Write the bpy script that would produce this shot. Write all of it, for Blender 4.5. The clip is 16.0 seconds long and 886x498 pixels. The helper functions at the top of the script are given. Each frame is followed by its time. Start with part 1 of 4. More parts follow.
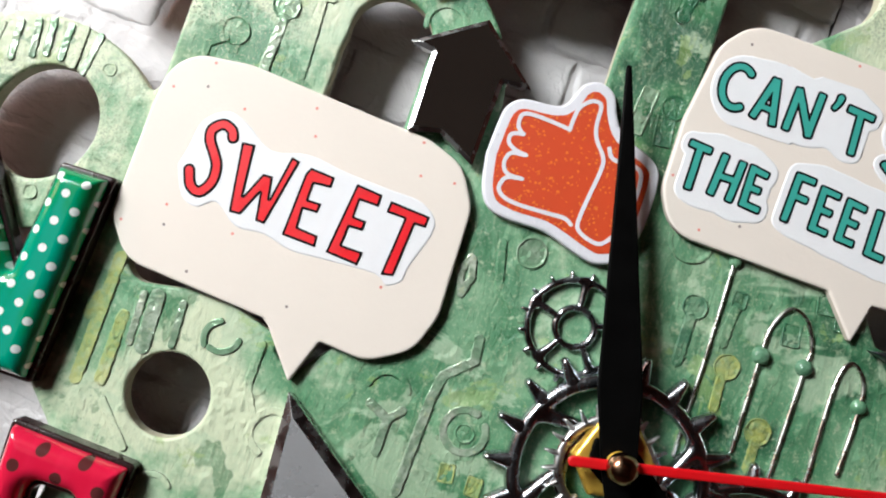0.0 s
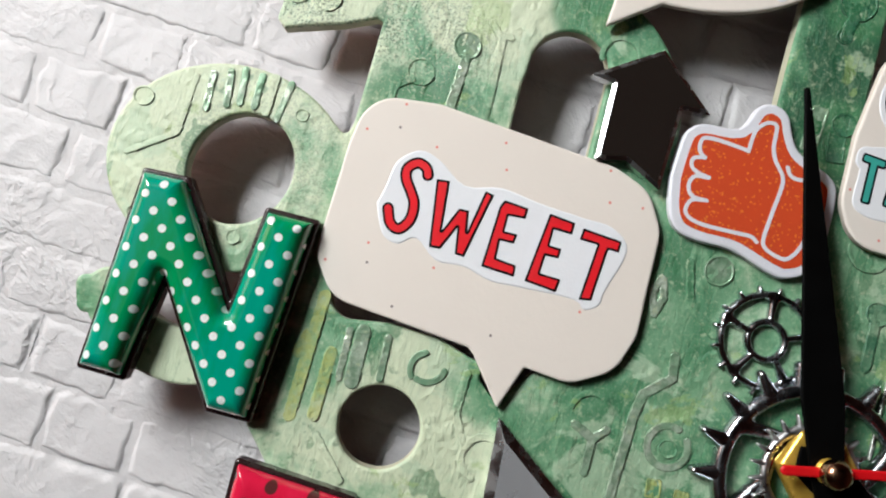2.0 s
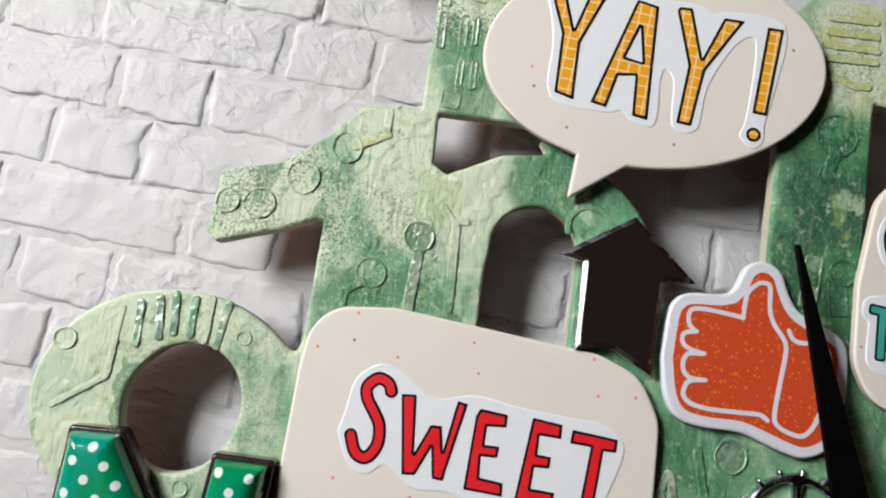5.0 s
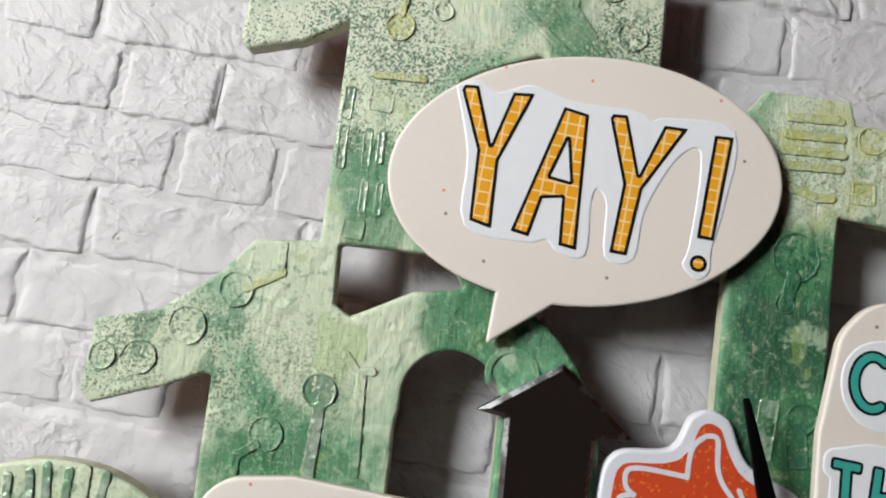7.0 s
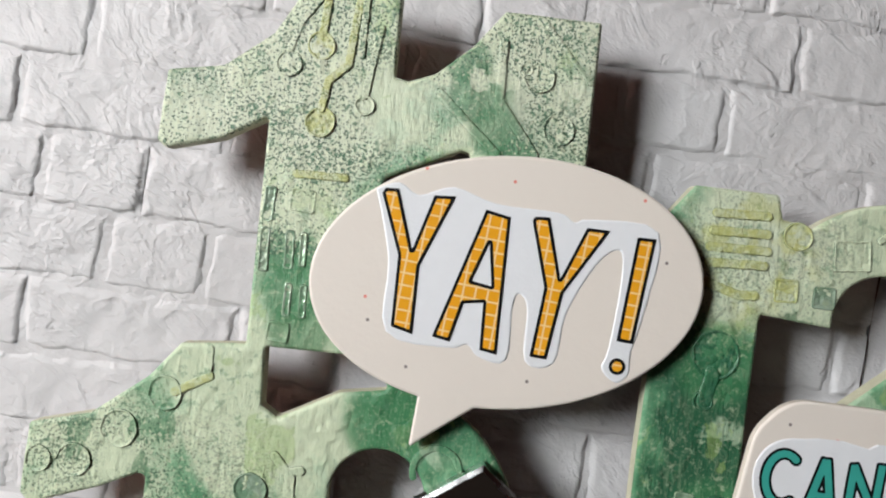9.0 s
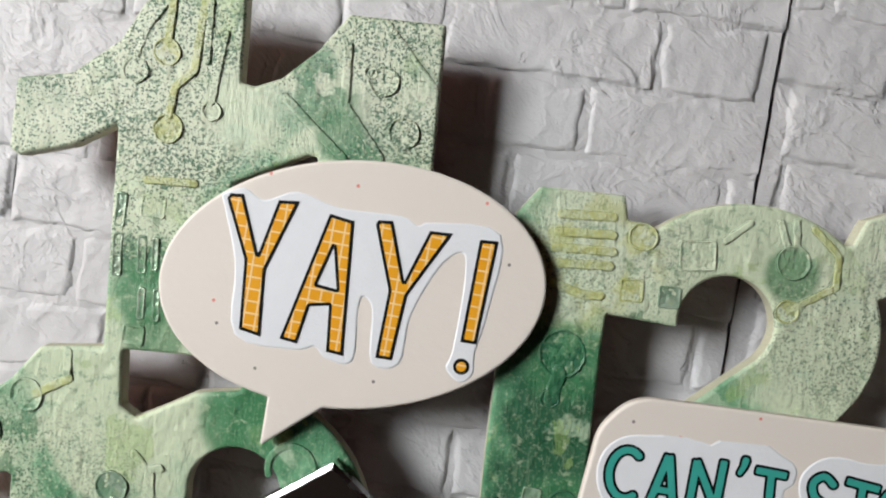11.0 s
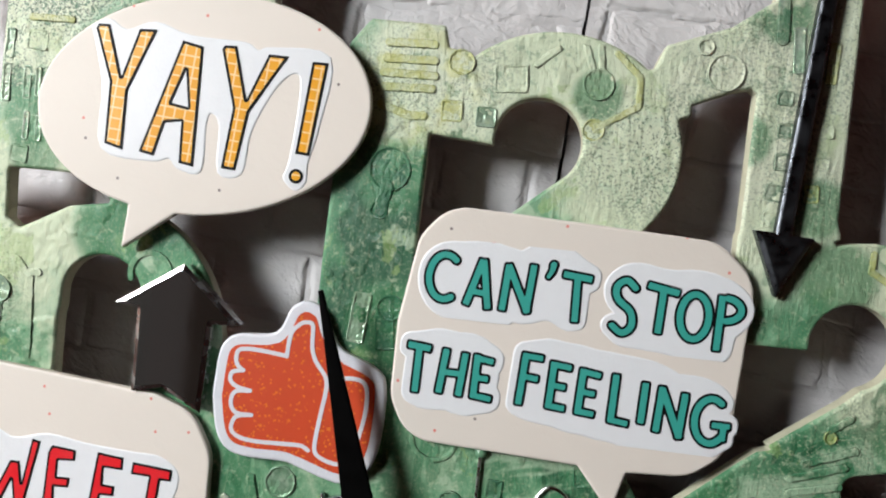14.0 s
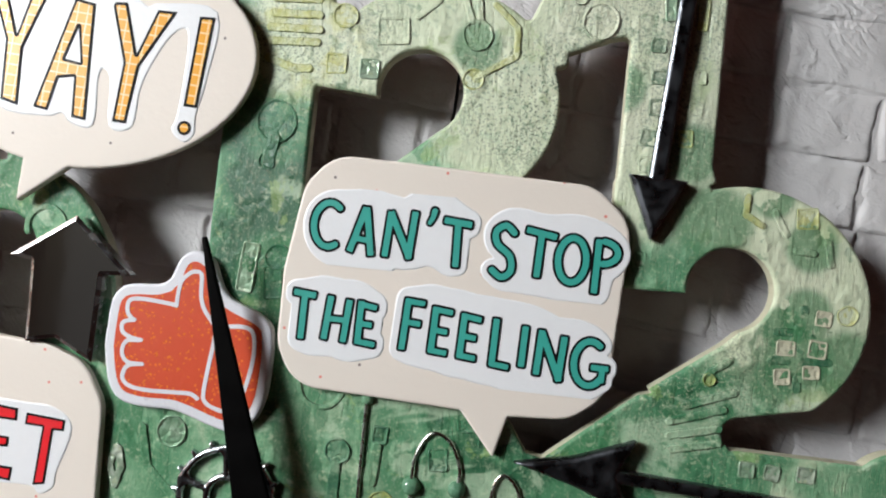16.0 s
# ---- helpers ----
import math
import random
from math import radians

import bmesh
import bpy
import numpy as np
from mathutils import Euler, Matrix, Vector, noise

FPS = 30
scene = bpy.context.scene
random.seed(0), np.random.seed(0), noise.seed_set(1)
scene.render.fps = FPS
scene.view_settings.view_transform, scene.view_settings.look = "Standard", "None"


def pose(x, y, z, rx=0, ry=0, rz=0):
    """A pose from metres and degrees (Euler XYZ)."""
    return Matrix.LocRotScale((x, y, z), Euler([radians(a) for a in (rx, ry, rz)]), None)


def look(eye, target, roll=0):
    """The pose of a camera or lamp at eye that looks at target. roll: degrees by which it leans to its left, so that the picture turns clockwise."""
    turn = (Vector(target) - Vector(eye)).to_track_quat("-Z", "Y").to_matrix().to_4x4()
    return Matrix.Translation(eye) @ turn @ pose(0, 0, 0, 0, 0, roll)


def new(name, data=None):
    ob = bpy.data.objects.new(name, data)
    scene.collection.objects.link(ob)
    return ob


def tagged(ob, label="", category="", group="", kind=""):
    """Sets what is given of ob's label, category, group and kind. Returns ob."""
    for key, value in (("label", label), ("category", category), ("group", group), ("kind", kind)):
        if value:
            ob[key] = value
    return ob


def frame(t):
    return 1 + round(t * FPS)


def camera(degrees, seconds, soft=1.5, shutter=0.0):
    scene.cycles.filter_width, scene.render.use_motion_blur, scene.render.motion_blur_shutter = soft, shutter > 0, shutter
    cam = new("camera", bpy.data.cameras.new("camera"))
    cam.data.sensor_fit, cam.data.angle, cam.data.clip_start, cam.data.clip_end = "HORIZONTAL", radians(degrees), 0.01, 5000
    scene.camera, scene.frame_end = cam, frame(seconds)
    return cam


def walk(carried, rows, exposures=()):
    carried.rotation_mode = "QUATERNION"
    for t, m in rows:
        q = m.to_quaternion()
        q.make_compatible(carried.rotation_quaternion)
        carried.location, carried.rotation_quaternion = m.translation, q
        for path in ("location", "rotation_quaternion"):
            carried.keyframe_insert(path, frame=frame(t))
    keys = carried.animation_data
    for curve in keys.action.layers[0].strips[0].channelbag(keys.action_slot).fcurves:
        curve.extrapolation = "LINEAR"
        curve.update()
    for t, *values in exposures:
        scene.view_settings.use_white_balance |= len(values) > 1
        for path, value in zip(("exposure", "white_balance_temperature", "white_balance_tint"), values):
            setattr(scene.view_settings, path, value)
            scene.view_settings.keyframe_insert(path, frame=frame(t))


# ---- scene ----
cam = camera(66.57, 16.0, soft=2.0)
PATH = [
    (0, (-0.04371, -0.13777, 0.02080), (-0.05228, 0.86047, 0.07960), 18.500),
    (0.5, (-0.05565, -0.13699, 0.01928), (-0.05370, 0.86163, 0.07183), 17.770),
    (1, (-0.06558, -0.13951, 0.01690), (-0.06875, 0.85886, 0.07385), 17.208),
    (1.5, (-0.07277, -0.14119, 0.01488), (-0.08181, 0.85708, 0.07292), 16.681),
    (2, (-0.08466, -0.14253, 0.01176), (-0.08851, 0.85451, 0.08851), 15.510),
    (2.5, (-0.09406, -0.14104, 0.01036), (-0.09649, 0.85382, 0.11160), 13.720),
    (3, (-0.09738, -0.13748, 0.01893), (-0.10087, 0.85541, 0.13794), 12.093),
    (3.5, (-0.09469, -0.13547, 0.02699), (-0.09042, 0.85417, 0.17046), 10.929),
    (4, (-0.09295, -0.13440, 0.03322), (-0.08776, 0.85472, 0.18021), 9.866),
    (6.3, (-0.07662, -0.12379, 0.06769), (-0.09200, 0.86854, 0.19028), 7.612),
    (6.5, (-0.07628, -0.12247, 0.07160), (-0.08433, 0.87046, 0.19000), 7.408),
    (7, (-0.07208, -0.11878, 0.08201), (-0.08396, 0.87629, 0.18047), 6.902),
    (7.5, (-0.06647, -0.11838, 0.09282), (-0.07721, 0.87800, 0.17723), 6.211),
    (8, (-0.06657, -0.11894, 0.09877), (-0.07571, 0.88009, 0.14180), 5.914),
    (8.5, (-0.06341, -0.11845, 0.10725), (-0.06749, 0.88153, 0.10453), 5.935),
    (8.7, (-0.06320, -0.12008, 0.11086), (-0.06177, 0.87987, 0.10111), 6.173),
    (10.8, (-0.03676, -0.12120, 0.12398), (-0.04798, 0.87733, 0.07087), 5.566),
    (11, (-0.03374, -0.12164, 0.12359), (-0.04288, 0.87665, 0.06595), 5.528),
    (11.5, (-0.02562, -0.12296, 0.11867), (-0.04541, 0.87575, 0.07171), 5.592),
    (12, (-0.01821, -0.12396, 0.11212), (-0.04654, 0.87520, 0.08232), 5.753),
    (12.5, (-0.01481, -0.12680, 0.10391), (-0.04535, 0.87238, 0.07718), 6.055),
    (13, (-0.01029, -0.13019, 0.09519), (-0.05134, 0.86865, 0.06997), 6.215),
    (13.5, (0.00170, -0.13336, 0.09059), (-0.05614, 0.86458, 0.06274), 6.165),
    (14, (0.01030, -0.13475, 0.08820), (-0.05985, 0.86248, 0.06361), 6.004),
    (14.5, (0.01855, -0.13524, 0.08398), (-0.06170, 0.86144, 0.07011), 6.004),
    (15, (0.02600, -0.13631, 0.08393), (-0.05362, 0.86041, 0.06984), 5.774),
    (15.5, (0.03019, -0.13629, 0.08070), (-0.05798, 0.85981, 0.07798), 5.674),
    (16, (0.03590, -0.13518, 0.07694), (-0.04441, 0.86159, 0.07631), 5.552),
]
EXPOSURES = [(0, 0.33), (0.5, 0.08), (1, -0.01), (2, -0.02), (4, -0.10), (7, -0.23), (11, -0.19), (13, -0.02), (16, 0.14)]
walk(cam, [(t, look(eye, target, roll)) for t, eye, target, roll in PATH], EXPOSURES)

# ---- world and light ----
world = bpy.data.worlds.new("daylight")
scene.world = world
world.use_nodes = True
wn, wl = world.node_tree.nodes, world.node_tree.links
sky = wn.new("ShaderNodeTexSky")
sky.sky_type, sky.sun_disc = "NISHITA", False
sky.sun_elevation, sky.sun_rotation = radians(32), radians(-60)
wl.new(sky.outputs[0], wn["Background"].inputs[0])
wn["Background"].inputs[1].default_value = 0.05

# daylight from the first window, in the room's left wall
window_light = bpy.data.lights.new("window_daylight", "AREA")
window_light.shape, window_light.size, window_light.size_y = "RECTANGLE", 0.20, 0.30
window_light.energy, window_light.color = 9.3, (0.95, 0.985, 0.99)
lamp = new("window_daylight", window_light)
lamp.matrix_world = look((-0.60, -0.45, 0.31), (-0.03, 0.0, 0.08))

# tall warm fill lamp, added in an opening close to the clock's own wall
side_light = bpy.data.lights.new("added_side_fill", "AREA")
side_light.shape, side_light.size, side_light.size_y = "RECTANGLE", 0.20, 0.6
side_light.energy, side_light.color = 0.75, (1.0, 0.52, 0.38)
side_lamp = new("added_side_fill", side_light)
side_lamp.matrix_world = look((-0.61, -0.22, 0.28), (-0.03, -0.18, 0.10))

# dim lamp added far down the same wall for the arrow's grey reflection
far_light = bpy.data.lights.new("added_reflection_lamp", "AREA")
far_light.shape, far_light.size, far_light.size_y = "RECTANGLE", 0.42, 0.56
far_light.energy, far_light.color = 0.13, (0.90, 0.96, 1.0)
far_lamp = new("added_reflection_lamp", far_light)
far_lamp.matrix_world = look((-0.61, -1.05, -0.05), (0.0, -1.05, -0.05))

# ---- materials ----


class Nodes:
    """Short hand for one procedural material."""

    def __init__(self, name, rough=0.5, metal=0.0, spec=0.5, coat=0.0):
        self.m = bpy.data.materials.new(name)
        self.m.use_nodes = True
        self.t = self.m.node_tree
        self.b = self.t.nodes["Principled BSDF"]
        self.set(self.b, "Roughness", rough)
        self.set(self.b, "Metallic", metal)
        self.set(self.b, "Specular IOR Level", spec)
        self.set(self.b, "Coat Weight", coat)
        self.set(self.b, "Coat Roughness", 0.08)
        self.coord = self.t.nodes.new("ShaderNodeTexCoord").outputs["Object"]

    def set(self, node, key, value):
        if hasattr(value, "is_output"):
            self.t.links.new(value, node.inputs[key])
        elif isinstance(value, tuple) and len(value) == 3 and node.inputs[key].type == "RGBA":
            node.inputs[key].default_value = (*value, 1)
        else:
            node.inputs[key].default_value = value

    def out(self, **values):
        for key, value in values.items():
            self.set(self.b, key.replace("_", " "), value)
        return self.m

    def noise(self, scale, detail=3.0, rough=0.55, vector=None, distortion=0.0):
        n = self.t.nodes.new("ShaderNodeTexNoise")
        self.set(n, "Vector", vector or self.coord)
        self.set(n, "Scale", scale), self.set(n, "Detail", detail), self.set(n, "Roughness", rough)
        self.set(n, "Distortion", distortion)
        return n.outputs["Fac"]

    def cells(self, scale, feature="F1", out="Distance", vector=None):
        n = self.t.nodes.new("ShaderNodeTexVoronoi")
        n.feature = feature
        self.set(n, "Vector", vector or self.coord), self.set(n, "Scale", scale)
        return n.outputs[out]

    def math(self, op, a, b=0.0, clamp=False):
        n = self.t.nodes.new("ShaderNodeMath")
        n.operation, n.use_clamp = op, clamp
        self.set(n, 0, a), self.set(n, 1, b)
        return n.outputs[0]

    def step(self, value, low, high, to_low=0.0, to_high=1.0):
        n = self.t.nodes.new("ShaderNodeMapRange")
        n.interpolation_type = "SMOOTHSTEP"
        self.set(n, "Value", value)
        for key, v in (("From Min", low), ("From Max", high), ("To Min", to_low), ("To Max", to_high)):
            self.set(n, key, v)
        return n.outputs["Result"]

    def mix(self, fac, a, b):
        n = self.t.nodes.new("ShaderNodeMix")
        n.data_type = "RGBA"
        for index, value in ((0, fac), (6, a), (7, b)):
            if hasattr(value, "is_output"):
                self.t.links.new(value, n.inputs[index])
            else:
                n.inputs[index].default_value = (*value, 1) if isinstance(value, tuple) else value
        return n.outputs[2]

    def stretch(self, sx, sy, sz, turn=0.0):
        n = self.t.nodes.new("ShaderNodeMapping")
        self.set(n, "Vector", self.coord)
        self.set(n, "Scale", (sx, sy, sz)), self.set(n, "Rotation", (0, 0, turn))
        return n.outputs[0]

    def near(self, x, y, r, soft=0.6):
        """1 at a place of the plan, in mm, falling to 0 at r."""
        n = self.t.nodes.new("ShaderNodeVectorMath")
        n.operation = "DISTANCE"
        self.set(n, 0, self.coord)
        n.inputs[1].default_value = (x / 1000, y / 1000, 0.012)
        return self.step(n.outputs["Value"], r / 1000 * (1 - soft), r / 1000, 1.0, 0.0)

    def split(self):
        n = self.t.nodes.new("ShaderNodeSeparateXYZ")
        self.set(n, 0, self.coord)
        return n.outputs[0], n.outputs[1]

    def random(self):
        return self.t.nodes.new("ShaderNodeObjectInfo").outputs["Random"]

    def bump(self, height, distance=0.0005, strength=1.0, under=None):
        n = self.t.nodes.new("ShaderNodeBump")
        self.set(n, "Height", height), self.set(n, "Distance", distance), self.set(n, "Strength", strength)
        if under:
            self.set(n, "Normal", under)
        self.set(self.b, "Normal", n.outputs[0])
        return n.outputs[0]


def plain(name, colour, rough=0.5, metal=0.0, spec=0.5, coat=0.0, vary=0.12, grain=250.0, relief=0.00006):
    n = Nodes(name, rough, metal, spec, coat)
    f = n.noise(grain, 4)
    n.bump(n.noise(grain * 4, 3), relief)
    dark = tuple(c * (1 - vary) for c in colour)
    light = tuple(min(1, c * (1 + vary)) for c in colour)
    n.set(n.b, "Roughness", n.step(n.noise(grain * 0.6, 3), 0.3, 0.7, rough * 0.8, min(1, rough * 1.25)))
    return n.out(Base_Color=n.mix(f, dark, light))


DARK, MID, LEAF, PALE = (0.022, 0.110, 0.052), (0.075, 0.240, 0.118), (0.185, 0.375, 0.215), (0.60, 0.675, 0.478)


def green_paint(name="washed_green_paint", yellow=0.0, deep=0.0, rough=0.0):
    """Washes of green over cream paint, sponged, spattered and brushed, on the clock's face and its low relief."""
    n = Nodes(name, 0.42, spec=0.45)
    wash = n.noise(34, 5, 0.62, distortion=0.6)
    fine = n.noise(150, 5, 0.65)
    pale = n.math("ADD", n.math("MULTIPLY", n.math("SUBTRACT", wash, 0.13), 1.6), n.math("MULTIPLY", fine, 0.45))
    for x, y, r, w in ((-97, 141, 38, 0.85), (-46, 148, 36, 0.92), (0, 122, 28, 0.75), (22, 124, 26, 0.5), (86, 90, 20, 0.4), (68, 122, 46, 1.1), (40, 110, 26, 0.70),
                       (-144, 32, 40, 0.58), (-90, 80, 30, 0.46), (-122, 68, 22, 0.22), (-84, -20, 40, 0.30), (-104, -2, 14, -0.25), (-72, -6, 12, -0.2), (-140, -10, 28, 0.25), (98, 74, 34, 0.85), (-97, 62, 20, -0.06),
                       (-14, 84, 32, -0.42), (-12, 62, 34, -0.36), (-68, 82, 13, -0.30), (-54, 78, 16, -0.25), (30, 20, 60, -0.16),
                       (-55, 2, 34, -0.16), (76, 82, 18, -0.24), (60, 40, 26, -0.16), (-110, 70, 16, -0.12), (-92, 106, 12, -0.10),
                       (-62, 138, 10, -0.40), (-40, 25, 30, -0.12)):
        pale = n.math("ADD", pale, n.math("MULTIPLY", n.near(x, y, r, 0.9), w))
    c = n.mix(n.step(pale, 0.44, 0.64), DARK, MID)
    c = n.mix(n.step(pale, 0.60, 0.86), c, LEAF)
    c = n.mix(n.step(pale, 0.80, 1.10), c, PALE)
    # crisp-edged dried washes
    c = n.mix(n.step(n.noise(38, 4, 0.6, n.stretch(1.3, 0.8, 1, 0.5), 0.4), 0.575, 0.590, 0, 0.62), c, (0.036, 0.175, 0.075))
    c = n.mix(n.step(n.noise(44, 5, 0.65, n.stretch(0.8, 1.2, 1, 2.0), 0.5), 0.565, 0.61, 0, 0.60), c, (0.46, 0.60, 0.42))
    c = n.mix(n.step(n.noise(75, 5, 0.65, n.stretch(1, 1, 1, 0.9), 0.5), 0.60, 0.63, 0, 0.45), c, (0.33, 0.47, 0.15))
    # brushed streaks, darker and cream
    streak = n.noise(60, 7, 0.75, n.stretch(9, 1.6, 1, 0.12), 0.8)
    c = n.mix(n.step(streak, 0.54, 0.72, 0, 0.30), c, (0.48, 0.58, 0.38))
    c = n.mix(n.step(streak, 0.45, 0.30, 0, 0.36), c, (0.045, 0.180, 0.075))
    # cream primer rubbed through on the eleven, the twelve's top and the one
    for x, y, r, w in ((-97, 140, 36, 0.75), (-46, 150, 30, 0.8), (-3, 121, 20, 0.5), (66, 122, 48, 0.9), (102, 80, 24, 0.6)):
        rub = n.math("MULTIPLY", n.near(x, y, r, 0.7), n.step(n.noise(95, 5, 0.65, n.stretch(1.2, 0.7, 1, 0.1)), 0.36, 0.56, 0.15, 1.0))
        c = n.mix(n.math("MULTIPLY", rub, w), c, (0.63, 0.665, 0.51))
    for x, y, r in ((-69, 81, 9), (-11, 98, 9), (-9, 69, 10), (62, 136, 6), (77, 87, 9), (-61, 147, 5), (-59, 141, 6), (-55, 135, 5.5), (-51, 130, 5), (96, 84, 6), (104, 62, 8), (92, 68, 5), (95, 62, 8), (96, 71, 6), (91, 57, 5), (88, 93, 5), (28, 118, 6), (57, 112, 6), (72, 100, 7), (-103, 50, 9), (57, 43, 8), (-89, 110, 6), (-88, 103, 7), (-86, 96, 7)):
        patch = n.math("MULTIPLY", n.near(x, y, r, 0.35), n.step(n.noise(120, 4), 0.36, 0.39))
        c = n.mix(n.math("MULTIPLY", patch, 0.74), c, (0.045, 0.200, 0.080))
    # the spattered digits: eleven, the flag of ten, twelve and one
    zone = n.math("ADD", n.near(-92, 136, 44, 0.45), n.near(-44, 148, 30, 0.5))
    for x, y, r, w in ((36, 106, 18, 0.6), (-5, 118, 22, 0.55), (-122, 68, 22, 0.85), (68, 125, 44, 0.5), (-100, 66, 20, 0.5), (80, 55, 26, 0.4), (-128, 30, 26, 0.35)):
        zone = n.math("ADD", zone, n.math("MULTIPLY", n.near(x, y, r, 0.6), w))
    bare = n.math("MAXIMUM", n.math("MAXIMUM", n.near(-72, 138, 10, 0.5), n.near(-58, 139, 10, 0.4)), n.near(-88, 103, 8, 0.4))
    zone = n.math("MULTIPLY", n.math("SUBTRACT", zone, bare, True), n.step(n.noise(60, 4), 0.30, 0.50), True)
    dab = n.step(n.noise(330, 5, 0.75), 0.54, 0.62, 0, 0.5)
    c = n.mix(n.math("MULTIPLY", dab, n.step(n.noise(40, 3), 0.48, 0.60)), c, (0.052, 0.19, 0.085))
    c = n.mix(n.step(n.noise(420, 5, 0.75, n.stretch(1, 1, 1, 1.1)), 0.56, 0.66, 0, 0.5), c, (0.54, 0.61, 0.42))
    more = n.step(n.noise(70, 3), 0.35, 0.65, 0.045, -0.035)
    speck = n.step(n.math("SUBTRACT", n.noise(2100, 2, 0.5), more), 0.545, 0.58)
    c = n.mix(n.math("MULTIPLY", speck, n.math("MULTIPLY", zone, 0.88)), c, (0.030, 0.085, 0.048))
    spot = n.step(n.math("SUBTRACT", n.noise(1050, 2, 0.5, n.stretch(1, 1, 1, 2.1)), more), 0.60, 0.63)
    c = n.mix(n.math("MULTIPLY", spot, n.math("MULTIPLY", zone, 0.75)), c, (0.055, 0.16, 0.085))
    fleck = n.step(n.noise(1500, 3, 0.6, n.stretch(1, 1, 1, 0.7)), 0.57, 0.61)
    c = n.mix(n.math("MULTIPLY", fleck, n.math("MULTIPLY", n.math("ADD", zone, 0.25, True), 0.7)), c, (0.60, 0.62, 0.44))
    c = n.mix(n.math("MULTIPLY", n.near(-8, 118, 17, 0.6), n.step(n.noise(160, 3), 0.50, 0.62, 0, 0.5)), c, (0.50, 0.50, 0.14))
    weave = n.noise(1100, 5, 0.7, n.stretch(1.7, 0.42, 1, 0.15))
    c = n.mix(n.step(weave, 0.54, 0.70, 0, 0.22), c, (0.60, 0.67, 0.46))
    c = n.mix(n.step(weave, 0.46, 0.30, 0, 0.18), c, (0.040, 0.15, 0.07))
    if yellow:
        c = n.mix(n.step(n.noise(500, 4, 0.65), 0.40, 0.60, yellow * 0.45, yellow), c, (0.46, 0.47, 0.12))
    if deep:
        c = n.mix(n.step(n.noise(300, 4, 0.65), 0.36, 0.60, deep, deep * 0.45), c, (0.030, 0.125, 0.070))
    height = n.math("ADD", n.math("MULTIPLY", n.noise(240, 6, 0.7), 0.5), n.math("MULTIPLY", weave, 0.8))
    n.bump(height, 0.00032, 1.0)
    n.set(n.b, "Roughness", n.step(wash, 0.3, 0.7, 0.26 - rough, 0.48 - rough))
    return n.out(Base_Color=c)


def relief_paint(name, low, high, rough, metal=0.0):
    """Paint rubbed over one raised motif: its own tint, worn through in spots."""
    n = Nodes(name, rough, metal, 0.5)
    f = n.noise(380, 5, 0.65)
    c = n.mix(n.step(f, 0.36, 0.66), low, high)
    c = n.mix(n.step(n.noise(700, 3), 0.60, 0.68, 0, 0.6), c, (0.60, 0.64, 0.42))
    c = n.mix(n.math("MULTIPLY", n.random(), 0.45), c, MID)
    c = n.mix(n.step(n.noise(90, 4), 0.46, 0.62, 0, 0.55), c, LEAF)
    n.bump(n.math("ADD", n.noise(520, 4, 0.65), n.noise(160, 3)), 0.00045, 0.9)
    return n.out(Base_Color=c)


def painted_masonry(name, tone, pits):
    """White emulsion brushed thickly over brick and joint: wrinkles, drips and pits run across both."""
    n = Nodes(name, 0.55, spec=0.35)
    n.coord = n.t.nodes.new("ShaderNodeNewGeometry").outputs["Position"]

    def drawn(turn, long, short):
        """Coordinates stretched along one slanting direction of the wall."""
        m = n.t.nodes.new("ShaderNodeMapping")
        m.vector_type = "TEXTURE"
        n.set(m, "Vector", n.coord), n.set(m, "Rotation", (0, radians(turn), 0)), n.set(m, "Scale", (long, 1, short))
        return m.outputs[0]

    def ridges(scale, vector, width, distortion):
        f = n.noise(scale, 4, 0.6, vector, distortion)
        return n.step(n.math("ABSOLUTE", n.math("SUBTRACT", f, 0.5)), 0.0, width, 1.0, 0.0)

    big, small = n.noise(40, 5, 0.6), n.noise(330, 5, 0.65)
    c = n.mix(n.step(big, 0.3, 0.7), tuple(0.92 * v for v in tone), tone)
    c = n.mix(n.math("MULTIPLY", n.random(), 0.25), c, (0.64, 0.63, 0.635))
    hole = n.step(n.noise(210, 4, 0.6), 0.66, 0.70)
    c = n.mix(n.math("MULTIPLY", hole, pits), c, (0.36, 0.335, 0.335))
    thick = n.step(n.noise(26, 3), 0.40, 0.62)
    thin = n.step(n.noise(33, 3, 0.5, drawn(70, 1, 1)), 0.38, 0.60)
    height = n.math("ADD", n.math("MULTIPLY", n.noise(38, 3, 0.5), 1.1), n.math("MULTIPLY", n.noise(120, 5, 0.6), 0.7))
    height = n.math("ADD", height, n.math("MULTIPLY", small, 0.28))
    for f, where, amount in ((ridges(62, drawn(28, 1.7, 0.8), 0.08, 0.4), thick, 0.20), (ridges(95, drawn(40, 1.5, 0.8), 0.07, 0.5), thin, 0.14),
                             (ridges(150, drawn(-15, 1.2, 0.9), 0.09, 0.8), thick, 0.08)):
        height = n.math("ADD", height, n.math("MULTIPLY", n.math("MULTIPLY", f, where), amount))
    height = n.math("SUBTRACT", height, n.math("MULTIPLY", hole, 0.10))
    n.bump(height, 0.0010, 1.0)
    return n.out(Base_Color=c)


def brick_paint():
    return painted_masonry("whitewashed_brick", (0.605, 0.588, 0.592), 0.18)


def mortar_paint():
    return painted_masonry("painted_mortar", (0.58, 0.562, 0.565), 0.18)


